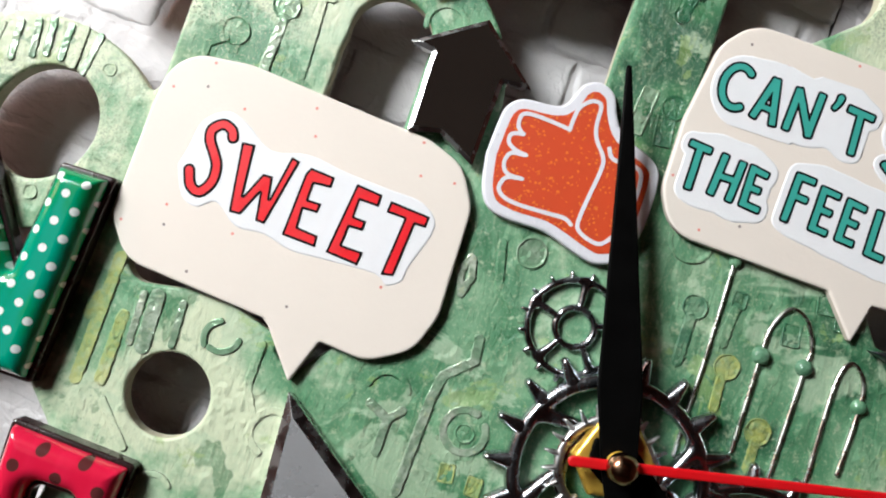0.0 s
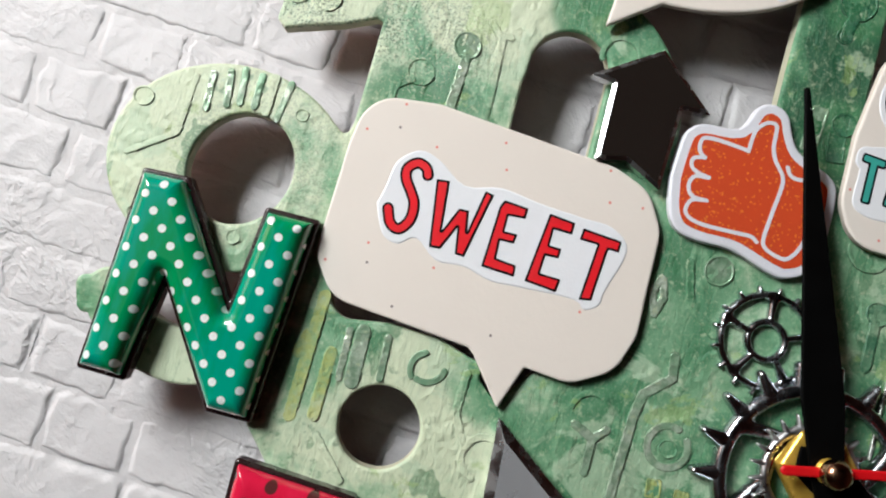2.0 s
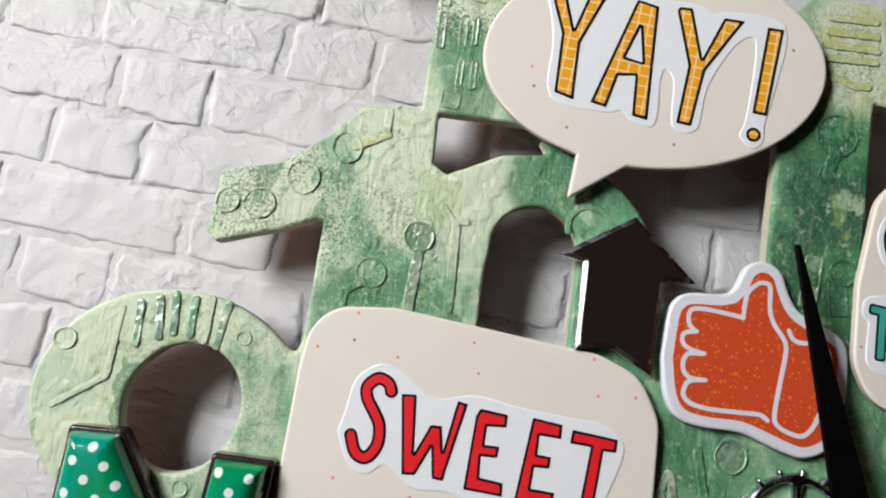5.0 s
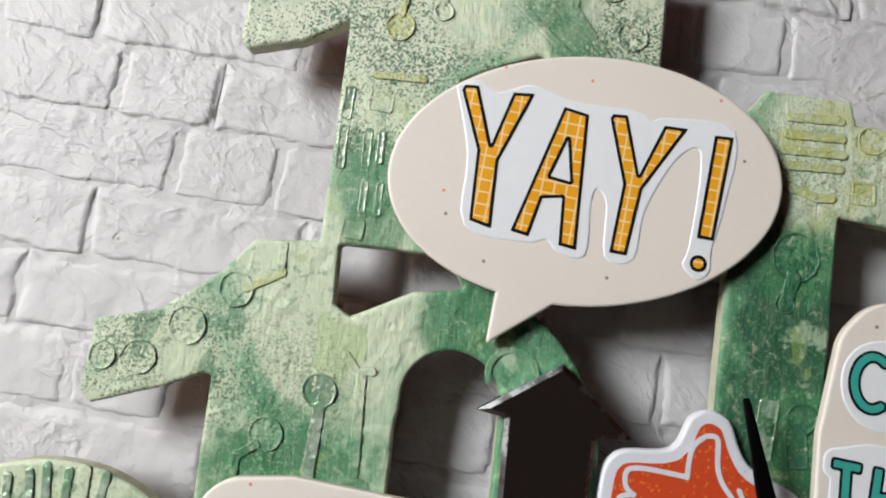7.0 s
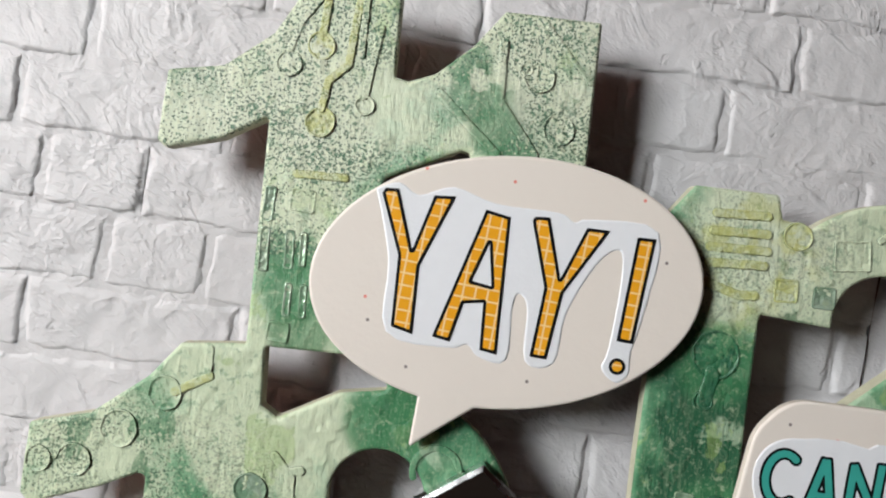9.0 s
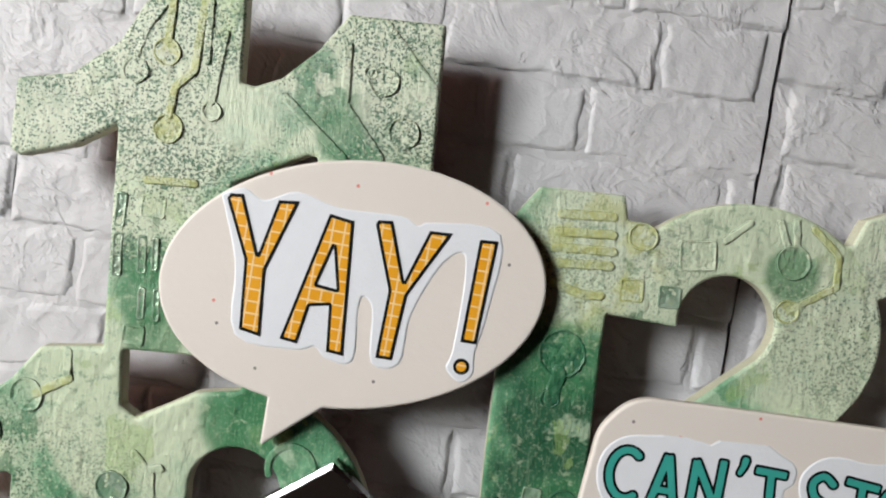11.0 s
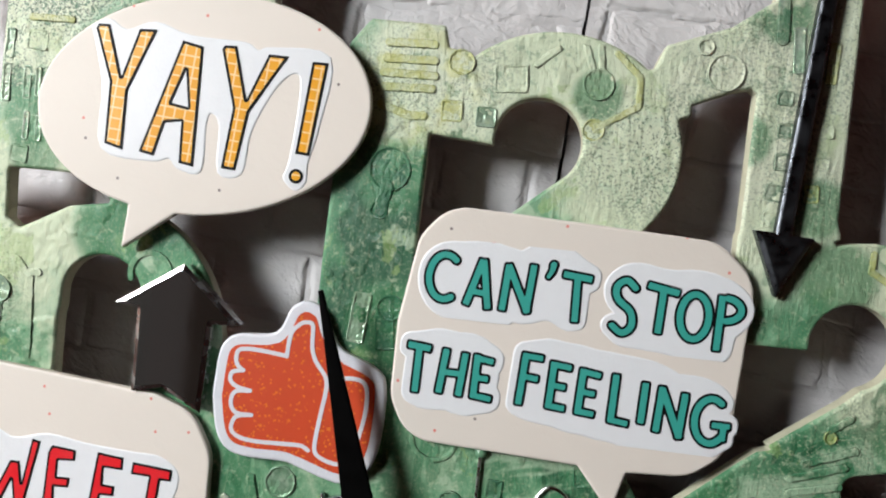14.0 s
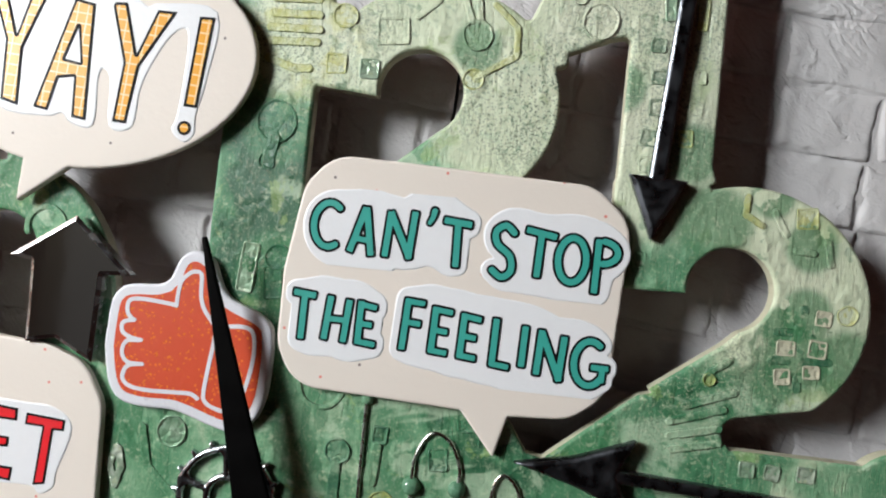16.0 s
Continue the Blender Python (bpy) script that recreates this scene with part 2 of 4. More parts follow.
def card(name, colour):
    """Cream card with scattered red and dark flecks."""
    n = Nodes(name, 0.55, spec=0.35)
    c = n.mix(n.noise(90, 4), tuple(x * 0.95 for x in colour), colour)
    pick = n.t.nodes.new("ShaderNodeTexVoronoi")
    pick.voronoi_dimensions = "2D"
    n.set(pick, "Vector", n.coord), n.set(pick, "Scale", 135.0)
    shade = n.t.nodes.new("ShaderNodeSeparateColor")
    n.set(shade, 0, pick.outputs["Color"])
    spot = n.math("MULTIPLY", n.step(pick.outputs["Distance"], 0.052, 0.030), n.math("GREATER_THAN", shade.outputs[0], 0.64))
    tint = n.mix(n.math("GREATER_THAN", shade.outputs[1], 0.72), (0.72, 0.14, 0.10), (0.10, 0.07, 0.07))
    c = n.mix(n.math("MULTIPLY", spot, 0.8), c, tint)
    n.bump(n.noise(600, 3), 0.00007)
    return n.out(Base_Color=c)


def printed_grid(name):
    """Orange print with thin pale crossing lines."""
    n = Nodes(name, 0.35, spec=0.5)
    n.coord = n.stretch(1, 1, 1, 0.09)
    x, y = n.split()
    lines = None
    for v in (x, y):
        d = n.math("ABSOLUTE", n.math("SUBTRACT", n.math("FRACT", n.math("MULTIPLY", v, 1 / 0.00215)), 0.5))
        hit = n.step(d, 0.055, 0.095, 1, 0)
        lines = hit if lines is None else n.math("MAXIMUM", lines, hit)
    c = n.mix(n.noise(140, 4), (0.78, 0.33, 0.010), (0.86, 0.40, 0.018))
    c = n.mix(n.math("MULTIPLY", lines, 0.62), c, (0.95, 0.80, 0.50))
    n.bump(n.noise(900, 2), 0.00003)
    return n.out(Base_Color=c)


def polka(name, pitch, radius, base, other, dot, rough=0.12, origin=(0.0, 0.0), turn=0.0):
    """Glossy print with a staggered grid of dots under a clear coat."""
    n = Nodes(name, rough, spec=0.6, coat=0.7)
    x, y = n.split()
    x, y = n.math("SUBTRACT", x, origin[0]), n.math("SUBTRACT", y, origin[1])
    c, s = math.cos(radians(turn)), math.sin(radians(turn))
    x, y = n.math("ADD", n.math("MULTIPLY", x, c), n.math("MULTIPLY", y, s)), n.math("SUBTRACT", n.math("MULTIPLY", y, c), n.math("MULTIPLY", x, s))
    rings = []
    for off in (0.0, 0.5):
        px = n.math("SUBTRACT", n.math("FRACT", n.math("ADD", n.math("MULTIPLY", x, 1 / pitch), off + 20)), 0.5)
        py = n.math("SUBTRACT", n.math("FRACT", n.math("ADD", n.math("MULTIPLY", y, 1 / pitch), off + 20)), 0.5)
        d = n.math("SQRT", n.math("ADD", n.math("MULTIPLY", px, px), n.math("MULTIPLY", py, py)))
        rings.append(n.step(d, radius / pitch * 0.88, radius / pitch * 1.1, 1, 0))
    c = n.mix(n.step(n.noise(60, 5, 0.6, n.stretch(2.2, 0.6, 1)), 0.40, 0.64), base, other)
    c = n.mix(n.math("MAXIMUM", *rings), c, dot)
    n.bump(n.noise(120, 2), 0.00012, 0.4)
    return n.out(Base_Color=c)


def glitter(name, colour, spark, amount, size=1500.0):
    n = Nodes(name, 0.45, spec=0.5)
    pick = n.t.nodes.new("ShaderNodeTexVoronoi")
    n.set(pick, "Vector", n.coord), n.set(pick, "Scale", size)
    shade = n.t.nodes.new("ShaderNodeSeparateColor")
    n.set(shade, 0, pick.outputs["Color"])
    on = n.math("GREATER_THAN", shade.outputs[0], 1 - amount)
    c = n.mix(n.noise(260, 4), tuple(x * 0.88 for x in colour), colour)
    c = n.mix(on, c, spark)
    n.set(n.b, "Roughness", n.mix(on, (0.5, 0.5, 0.5), (0.22, 0.22, 0.22)))
    # each flake lies at its own slant in the print
    relief = n.bump(n.noise(900, 2), 0.00012, 0.7)
    lean, tip = n.t.nodes.new("ShaderNodeVectorMath"), n.t.nodes.new("ShaderNodeVectorMath")
    lean.operation, tip.operation = "SUBTRACT", "MULTIPLY_ADD"
    n.set(lean, 0, pick.outputs["Color"])
    lean.inputs[1].default_value = (0.5, 0.5, 0.5)
    n.set(tip, 0, lean.outputs[0]), n.set(tip, 1, n.math("MULTIPLY", on, 0.42)), n.set(tip, 2, relief)
    unit = n.t.nodes.new("ShaderNodeVectorMath")
    unit.operation = "NORMALIZE"
    n.set(unit, 0, tip.outputs[0])
    n.set(n.b, "Normal", unit.outputs[0])
    return n.out(Base_Color=c)


def metal(name, colour, rough, scratch=0.5):
    n = Nodes(name, rough, 1.0)
    worn = n.noise(180, 5, 0.65)
    c = n.mix(worn, tuple(x * 0.75 for x in colour), colour)
    n.set(n.b, "Roughness", n.step(n.noise(300, 4), 0.3, 0.7, rough * 0.7, rough * 1.5))
    n.bump(n.noise(220, 4, 0.6, n.stretch(3, 0.6, 1, 0.4)), 0.00022, scratch)
    return n.out(Base_Color=c)


M_FACE = green_paint()
M_BACK = plain("raw_board_back", (0.085, 0.040, 0.028), 0.8, vary=0.3)
M_EDGE = plain("cream_chipboard_edge", (0.50, 0.49, 0.36), 0.7, vary=0.2, grain=300, relief=0.0003)
M_Y = green_paint("relief_yellow_green", 0.66)
M_D = green_paint("relief_deep_green", 0.0, 0.8, 0.1)
# dark green sides of the relief stand in for shade along its stamped edges
M_SIDE_SHADE = plain("shaded_relief_side", (0.030, 0.085, 0.045), 0.5, vary=0.3)
M_S = relief_paint("relief_pewter", (0.24, 0.33, 0.23), (0.56, 0.62, 0.51), 0.22, 0.2)
M_WIRE = metal("silver_wire", (0.82, 0.85, 0.80), 0.24, 0.3)
M_BEAD = relief_paint("glossy_green_bead", (0.07, 0.17, 0.10), (0.15, 0.28, 0.19), 0.10)
M_BRICK, M_MORTAR = brick_paint(), mortar_paint()
M_CARD = card("cream_card", (0.778, 0.71, 0.642))
M_CARDEDGE = plain("card_edge", (0.62, 0.56, 0.49), 0.7)
M_WHITE = plain("white_sticker_paper", (0.79, 0.80, 0.825), 0.35, vary=0.03, grain=400)
M_INK = plain("black_ink", (0.005, 0.005, 0.006), 0.6, spec=0.15)
M_RED = plain("red_print", (0.76, 0.014, 0.022), 0.4, vary=0.10, grain=500)
M_TEAL = plain("teal_print", (0.045, 0.36, 0.30), 0.4, vary=0.12, grain=300)
M_ORANGE = printed_grid("orange_grid_print")
M_THUMB = glitter("orange_glitter_print", (0.64, 0.070, 0.018), (0.86, 0.24, 0.05), 0.07, 2400.0)
M_FROST = glitter("frosted_white_rim", (0.74, 0.745, 0.80), (0.78, 0.78, 0.83), 0.10, 2600.0)
M_NRIM = plain("dark_brown_rim", (0.022, 0.010, 0.010), 0.25, coat=0.5)
M_NTOP = polka("green_polka_enamel", 0.00567, 0.00084, (0.0, 0.235, 0.075), (0.0, 0.29, 0.19), (0.75, 0.80, 0.78), 0.12, (-0.0096, 0.0111), -3.0)
M_REDTOP = polka("red_spotted_enamel", 0.0085, 0.00125, (0.60, 0.010, 0.045), (0.66, 0.016, 0.06), (0.09, 0.022, 0.022), 0.15)
M_MIRROR = plain("smoked_mirror", (0.016, 0.012, 0.010), 0.06, 0.0, 1.0, 0.5, 0.1, 60, 0.00001)
M_GUN = metal("gunmetal", (0.55, 0.58, 0.62), 0.20, 0.6)
M_ARROW = metal("dark_blued_steel", (0.16, 0.17, 0.19), 0.30, 0.5)
M_STEEL = metal("bright_steel", (0.78, 0.78, 0.78), 0.34, 0.3)
M_BEVEL = metal("mirror_bevel", (0.86, 0.86, 0.86), 0.22, 0.04)
M_BLADE = plain("brushed_blade_steel", (0.50, 0.51, 0.53), 0.30, 0.55, vary=0.06)
M_BRASS = plain("yellow_brass", (0.66, 0.42, 0.07), 0.25, 0.55, vary=0.3)
M_BRONZE = metal("dark_bronze", (0.42, 0.24, 0.14), 0.18, 0.2)
M_BLACK = plain("satin_black_pointer", (0.002, 0.002, 0.002), 0.5, spec=0.04)
M_REDPTR = plain("red_lacquer", (0.62, 0.006, 0.010), 0.35)
M_ROOM = plain("room_plaster", (0.19, 0.062, 0.042), 0.8, grain=12)
M_FLOOR = plain("room_floor", (0.09, 0.035, 0.024), 0.6, grain=8)

# ---- plan shapes: signed distances in mm, negative inside ----


class Shape:
    def __init__(self, f, box):
        self.f, self.box = f, box

    def __or__(self, other):
        a, b = self.box, other.box
        return Shape(lambda x, y: np.minimum(self.f(x, y), other.f(x, y)),
                     (min(a[0], b[0]), min(a[1], b[1]), max(a[2], b[2]), max(a[3], b[3])))

    def __sub__(self, other):
        return Shape(lambda x, y: np.maximum(self.f(x, y), -other.f(x, y)), self.box)

    def __and__(self, other):
        return Shape(lambda x, y: np.maximum(self.f(x, y), other.f(x, y)), self.box)

    def grow(self, r):
        b = self.box
        return Shape(lambda x, y: self.f(x, y) - r, (b[0] - r, b[1] - r, b[2] + r, b[3] + r))

    def scaled(self, k, cx, cy):
        """The same outline, k times as large about one place."""
        b = self.box
        return Shape(lambda x, y: k * self.f((x - cx) / k + cx, (y - cy) / k + cy),
                     (cx + k * (b[0] - cx), cy + k * (b[1] - cy), cx + k * (b[2] - cx), cy + k * (b[3] - cy)))

    def blend(self, other, k):
        """A union with its inner corners filleted."""
        a, b = self.box, other.box

        def f(x, y):
            p, q = self.f(x, y), other.f(x, y)
            h = np.maximum(k - np.abs(p - q), 0) / k
            return np.minimum(p, q) - h * h * k / 4
        return Shape(f, (min(a[0], b[0]), min(a[1], b[1]), max(a[2], b[2]), max(a[3], b[3])))


def circ(cx, cy, r):
    return Shape(lambda x, y: np.hypot(x - cx, y - cy) - r, (cx - r, cy - r, cx + r, cy + r))


def ell(cx, cy, a, b, turn=0.0):
    c, s, m = math.cos(radians(turn)), math.sin(radians(turn)), max(a, b)

    def f(x, y):
        u, v = (x - cx) * c + (y - cy) * s, (y - cy) * c - (x - cx) * s
        k0 = np.hypot(u / a, v / b)
        k1 = np.hypot(u / a**2, v / b**2) + 1e-9
        return k0 * (k0 - 1) / k1
    return Shape(f, (cx - m, cy - m, cx + m, cy + m))


def rect(cx, cy, w, h, turn=0.0, r=0.0):
    c, s, m = math.cos(radians(turn)), math.sin(radians(turn)), math.hypot(w, h) / 2

    def f(x, y):
        u = np.abs((x - cx) * c + (y - cy) * s) - w / 2 + r
        v = np.abs((y - cy) * c - (x - cx) * s) - h / 2 + r
        return np.hypot(np.maximum(u, 0), np.maximum(v, 0)) + np.minimum(np.maximum(u, v), 0) - r
    return Shape(f, (cx - m, cy - m, cx + m, cy + m))


def bar(x0, y0, x1, y1, w, r=0.25):
    """A straight stroke with squared ends."""
    return rect((x0 + x1) / 2, (y0 + y1) / 2, math.hypot(x1 - x0, y1 - y0) + w * 0.9, w, math.degrees(math.atan2(y1 - y0, x1 - x0)), r)


def stroke(points, w, taper=1.0):
    """A round-ended stroke along a bent line."""
    p = np.array(points, float)

    def f(x, y):
        best = None
        for n, (a, b) in enumerate(zip(p[:-1], p[1:])):
            d = b - a
            t = np.clip(((x - a[0]) * d[0] + (y - a[1]) * d[1]) / (d @ d + 1e-9), 0, 1)
            e = np.hypot(x - a[0] - t * d[0], y - a[1] - t * d[1])
            far = (n + t) / (len(p) - 1)
            e = e - w / 2 * (1 + (taper - 1) * far)
            best = e if best is None else np.minimum(best, e)
        return best
    m = w * max(1, taper) / 2
    return Shape(f, (*(p.min(0) - m), *(p.max(0) + m)))


def curve(points, steps=6):
    """A smooth line through a few points."""
    p = [points[0], *points, points[-1]]
    out = []
    for a, b, c, d in zip(p, p[1:], p[2:], p[3:]):
        for n in range(steps):
            t = n / steps
            out.append(tuple(0.5 * (2 * b[i] + (c[i] - a[i]) * t + (2 * a[i] - 5 * b[i] + 4 * c[i] - d[i]) * t * t
                                    + (3 * b[i] - a[i] - 3 * c[i] + d[i]) * t**3) for i in (0, 1)))
    return out + [points[-1]]


def arc(cx, cy, a, b, a0, a1, w):
    n = max(4, int(abs(a1 - a0) / 14))
    return stroke([(cx + a * math.cos(radians(a0 + (a1 - a0) * i / n)), cy + b * math.sin(radians(a0 + (a1 - a0) * i / n))) for i in range(n + 1)], w)


def poly(points, r=0.0):
    p = np.array(points, float)

    def f(x, y):
        d, inside = None, np.zeros(np.shape(x), bool)
        for a, b in zip(p, np.roll(p, -1, 0)):
            e = b - a
            t = np.clip(((x - a[0]) * e[0] + (y - a[1]) * e[1]) / (e @ e + 1e-9), 0, 1)
            q = np.hypot(x - a[0] - t * e[0], y - a[1] - t * e[1])
            d = q if d is None else np.minimum(d, q)
            crosses = (a[1] > y) != (b[1] > y)
            with np.errstate(divide="ignore", invalid="ignore"):
                inside ^= crosses & (x < (b[0] - a[0]) * (y - a[1]) / (b[1] - a[1]) + a[0])
        return np.where(inside, -d, d) - r
    return Shape(f, (*(p.min(0) - r), *(p.max(0) + r)))


def merged(shapes):
    out = shapes[0]
    for s in shapes[1:]:
        out = out | s
    return out


# ---- solids from plan shapes ----
WALL = Matrix.Rotation(radians(90), 4, "X")  # plan x, y, height -> world x, z, towards the viewer
HOME = {}


def thing(name, x, y, h, label, category, group="", kind=""):
    ob = new(name)
    ob.empty_display_size = 0.01
    ob.matrix_world = WALL @ Matrix.Translation((x / 1000, y / 1000, h / 1000))
    HOME[ob] = (x, y, h)
    return tagged(ob, label, category, group, kind)


def put(name, verts, faces, slots, mats, parent, smooth, label=""):
    """Links one mesh, its vertices in mm of the plan, under its thing or part."""
    home = HOME[parent]
    v = (np.asarray(verts, float) - np.array(home)) / 1000
    me = bpy.data.meshes.new(name)
    me.from_pydata(v.tolist(), [], faces)
    for m in mats:
        me.materials.append(m)
    me.polygons.foreach_set("material_index", slots)
    me.polygons.foreach_set("use_smooth", smooth)
    me.update()
    ob = new(name, me)
    ob.parent = parent
    HOME[ob] = home
    return tagged(ob, label)


def solid(name, shape, parent, h0, h1, bevel, mat, side=None, res=0.3, label="", lift=None, cap=None, rise=None, chamfer=False):
    """A plate with the outline of the plan shape from height h0 to h1 mm, its upper rim rounded over bevel mm."""
    x0, y0, x1, y1 = shape.box
    gx, gy = np.arange(x0 - 1.5 * res, x1 + 2.5 * res, res), np.arange(y0 - 1.5 * res, y1 + 2.5 * res, res)
    X, Y = np.meshgrid(gx, gy, indexing="ij")
    D = shape.f(X, Y)
    inside = D < 0
    ni, nj = D.shape
    ids = np.full((ni, nj, 3), -1)
    corner = np.argwhere(inside)
    ids[inside, 0] = np.arange(len(corner))
    pos = [np.c_[X[inside], Y[inside], -D[inside]]]
    count = len(corner)
    for axis in (0, 1):
        a = D[:-1] if axis == 0 else D[:, :-1]
        b = D[1:] if axis == 0 else D[:, 1:]
        cross = (a < 0) != (b < 0)
        t = np.clip(a[cross] / (a[cross] - b[cross]), 0.03, 0.97)
        at = np.argwhere(cross)
        px, py = gx[at[:, 0]] + (t * res if axis == 0 else 0), gy[at[:, 1]] + (t * res if axis == 1 else 0)
        pos.append(np.c_[px, py, np.zeros(len(at))])
        ids[at[:, 0], at[:, 1], axis + 1] = count + np.arange(len(at))
        count += len(at)
    pos = np.concatenate(pos)
    depth = np.clip(pos[:, 2], 0, bevel) / max(bevel, 1e-6)
    top = h1 - (rise or bevel) * (1 - np.sqrt(np.clip(1 - (1 - depth) ** 2, 0, 1))) * (bevel > 0)
    if chamfer:
        top = h1 - (rise or bevel) * (1 - depth)
    if lift is not None:
        top = top + lift(pos[:, 0], pos[:, 1], pos[:, 2])
    # the eight stops round each cell, anticlockwise
    ring = np.stack([ids[:-1, :-1, 0], ids[:-1, :-1, 1], ids[1:, :-1, 0], ids[1:, :-1, 2],
                     ids[1:, 1:, 0], ids[:-1, 1:, 1], ids[:-1, 1:, 0], ids[:-1, :-1, 2]], -1).reshape(-1, 8)
    ring = ring[(ring >= 0).any(1)]
    full = (ring[:, ::2] >= 0).all(1) & (ring[:, 1::2] < 0).all(1)
    faces = ring[full][:, ::2].tolist()
    rims = []
    for row in ring[~full].tolist():
        loop = [(k, v) for k, v in enumerate(row) if v >= 0]
        if len(loop) >= 3:
            faces.append([v for _, v in loop])
        for (k, v), (k2, v2) in zip(loop, loop[1:] + loop[:1]):
            if k % 2 and k2 % 2:
                rims.append((v, v2))
    nf = len(faces)
    verts = [np.c_[pos[:, :2], top]]
    base = len(pos)
    rim = {}
    for a, b in rims:
        rim.setdefault(a, len(rim)), rim.setdefault(b, len(rim))
    order = np.array(list(rim), int)
    if len(order):
        verts += [np.c_[pos[order, :2], top[order]], np.c_[pos[order, :2], np.full(len(order), h0)]]
        k = len(order)
        faces += [[base + rim[b], base + rim[a], base + k + rim[a], base + k + rim[b]] for a, b in rims]
    ns = len(faces) - nf
    nb = len(faces)
    if cap:
        start = base + 2 * len(order)
        verts.append(np.c_[pos[:, :2], np.full(len(pos), h0)])
        faces += [[start + v for v in reversed(f)] for f in faces[:nf]]
    mats = [mat, side or mat, cap or mat]
    slots = [0] * nf + [1] * ns + [2] * (len(faces) - nb)
    return put(name, np.concatenate(verts), faces, slots, mats, parent, [True] * (nf + ns) + [False] * (len(faces) - nf - ns), label)


def turned(name, profile, cx, cy, parent, mat, sides=28, label=""):
    """A round piece standing on the plan: profile of (radius, height) in mm from the rim up to the axis."""
    verts, faces = [], []
    for r, h in profile:
        verts += [(cx + r * math.cos(2 * math.pi * i / sides), cy + r * math.sin(2 * math.pi * i / sides), h) for i in range(sides)]
    for k in range(len(profile) - 1):
        for i in range(sides):
            j = (i + 1) % sides
            faces.append([k * sides + i, k * sides + j, (k + 1) * sides + j, (k + 1) * sides + i])
    faces.append([(len(profile) - 1) * sides + i for i in range(sides)])
    return put(name, verts, faces, [0] * len(faces), [mat], parent, [True] * len(faces), label)

# ---- the room round the clock ----


def slab(name, x0, y0, z0, x1, y1, z1, mat, label, parent=None):
    bm = bmesh.new()
    bmesh.ops.create_cube(bm, size=1)
    bmesh.ops.scale(bm, vec=(x1 - x0, y1 - y0, z1 - z0), verts=bm.verts)
    bmesh.ops.translate(bm, vec=((x0 + x1) / 2, (y0 + y1) / 2, (z0 + z1) / 2), verts=bm.verts)
    me = bpy.data.meshes.new(name)
    bm.to_mesh(me), bm.free()
    me.materials.append(mat)
    ob = new(name, me)
    return tagged(ob, label, "", "", "structure")


slab("floor", -0.63, -2.6, -1.25, 1.7, 0.03, -1.15, M_FLOOR, "plain brown floor of the room")
slab("ceiling", -0.63, -2.6, 1.35, 1.7, 0.03, 1.45, M_ROOM, "plain ceiling of the room")
slab("wall_north", -0.63, 0.03, -1.15, 1.7, 0.13, 1.35, M_ROOM, "plain wall behind the brick panels")
slab("wall_south", -0.63, -2.7, -1.15, 1.7, -2.6, 1.35, M_ROOM, "plain wall facing the clock")
slab("wall_east", 1.7, -2.6, -1.15, 1.8, 0.03, 1.35, M_ROOM, "plain side wall of the room")
# the unseen window wall: pieces round its window and two openings added for lamps
slab("wall_west_1", -0.73, -0.82, -1.15, -0.63, -0.34, 0.10, M_ROOM, "plain wall under the first window")
slab("wall_west_2", -0.73, -0.82, 0.52, -0.63, -0.34, 1.35, M_ROOM, "plain wall over the first window")
slab("wall_west_3", -0.73, -0.82, 0.10, -0.63, -0.62, 0.52, M_ROOM, "plain wall beside the first window")
slab("wall_west_4", -0.73, -0.36, 0.10, -0.63, -0.34, 0.52, M_ROOM, "narrow plain wall between the window and the fill lamp opening")
slab("wall_west_5", -0.73, -0.34, -1.15, -0.63, 0.03, -0.05, M_ROOM, "plain wall under the opening added for the fill lamp")
slab("wall_west_6", -0.73, -0.34, 0.62, -0.63, 0.03, 1.35, M_ROOM, "plain wall over the opening added for the fill lamp")
slab("wall_west_7", -0.73, -0.10, -0.05, -0.63, 0.03, 0.62, M_ROOM, "plain wall beside the opening added for the fill lamp")
slab("wall_west_8", -0.73, -2.6, -1.15, -0.63, -0.82, -0.36, M_ROOM, "plain wall under the opening added for the far lamp")
slab("wall_west_9", -0.73, -2.6, 0.26, -0.63, -0.82, 1.35, M_ROOM, "plain wall over the opening added for the far lamp")
slab("wall_west_10", -0.73, -2.6, -0.36, -0.63, -1.32, 0.26, M_ROOM, "plain wall beside the opening added for the far lamp")

# ---- the clock ----
clock = thing("wall_clock", 0, 0, -12, "large wall clock cut from board with green washed digits", "clock")

# the digits run into each other and into the middle of the board
nine = (ell(-134, 27.5, 26.2, 22.2) - ell(-131.4, 27.8, 11.0, 12.4, -20)).blend(
    stroke(curve([(-150, -5), (-143, -11.5), (-131, -13.4), (-119, -7), (-112, 8)]), 11.5), 3) | rect(-153, -5.5, 8, 8, 20, 2)
ten_one = poly([(-132, 74), (-121.5, 76.8), (-111.6, 84.6), (-106.5, 91), (-96, 92), (-60, 88), (-78, 60), (-78, 40), (-110.2, 40), (-110.3, 67.5),
                (-112.3, 68), (-119.3, 64.7), (-131, 60.6), (-132.6, 62)], 0.6)
ten_zero = ell(-69, 58, 26.5, 29.6)
ten_hole = stroke([(-69.2, 67.6), (-69.2, 44)], 17.3) | stroke([(-69.6, 62), (-69.4, 44)], 17.3)
eleven = poly([(-113.6, 139.6), (-104, 141.3), (-95.5, 148), (-91.5, 155), (-88, 158.5), (-74.3, 158.5), (-74.2, 144), (-74, 90), (-94.8, 90),
               (-94.8, 134.2), (-103.5, 129.2), (-113, 126.6), (-114.3, 127.6)], 0.5)
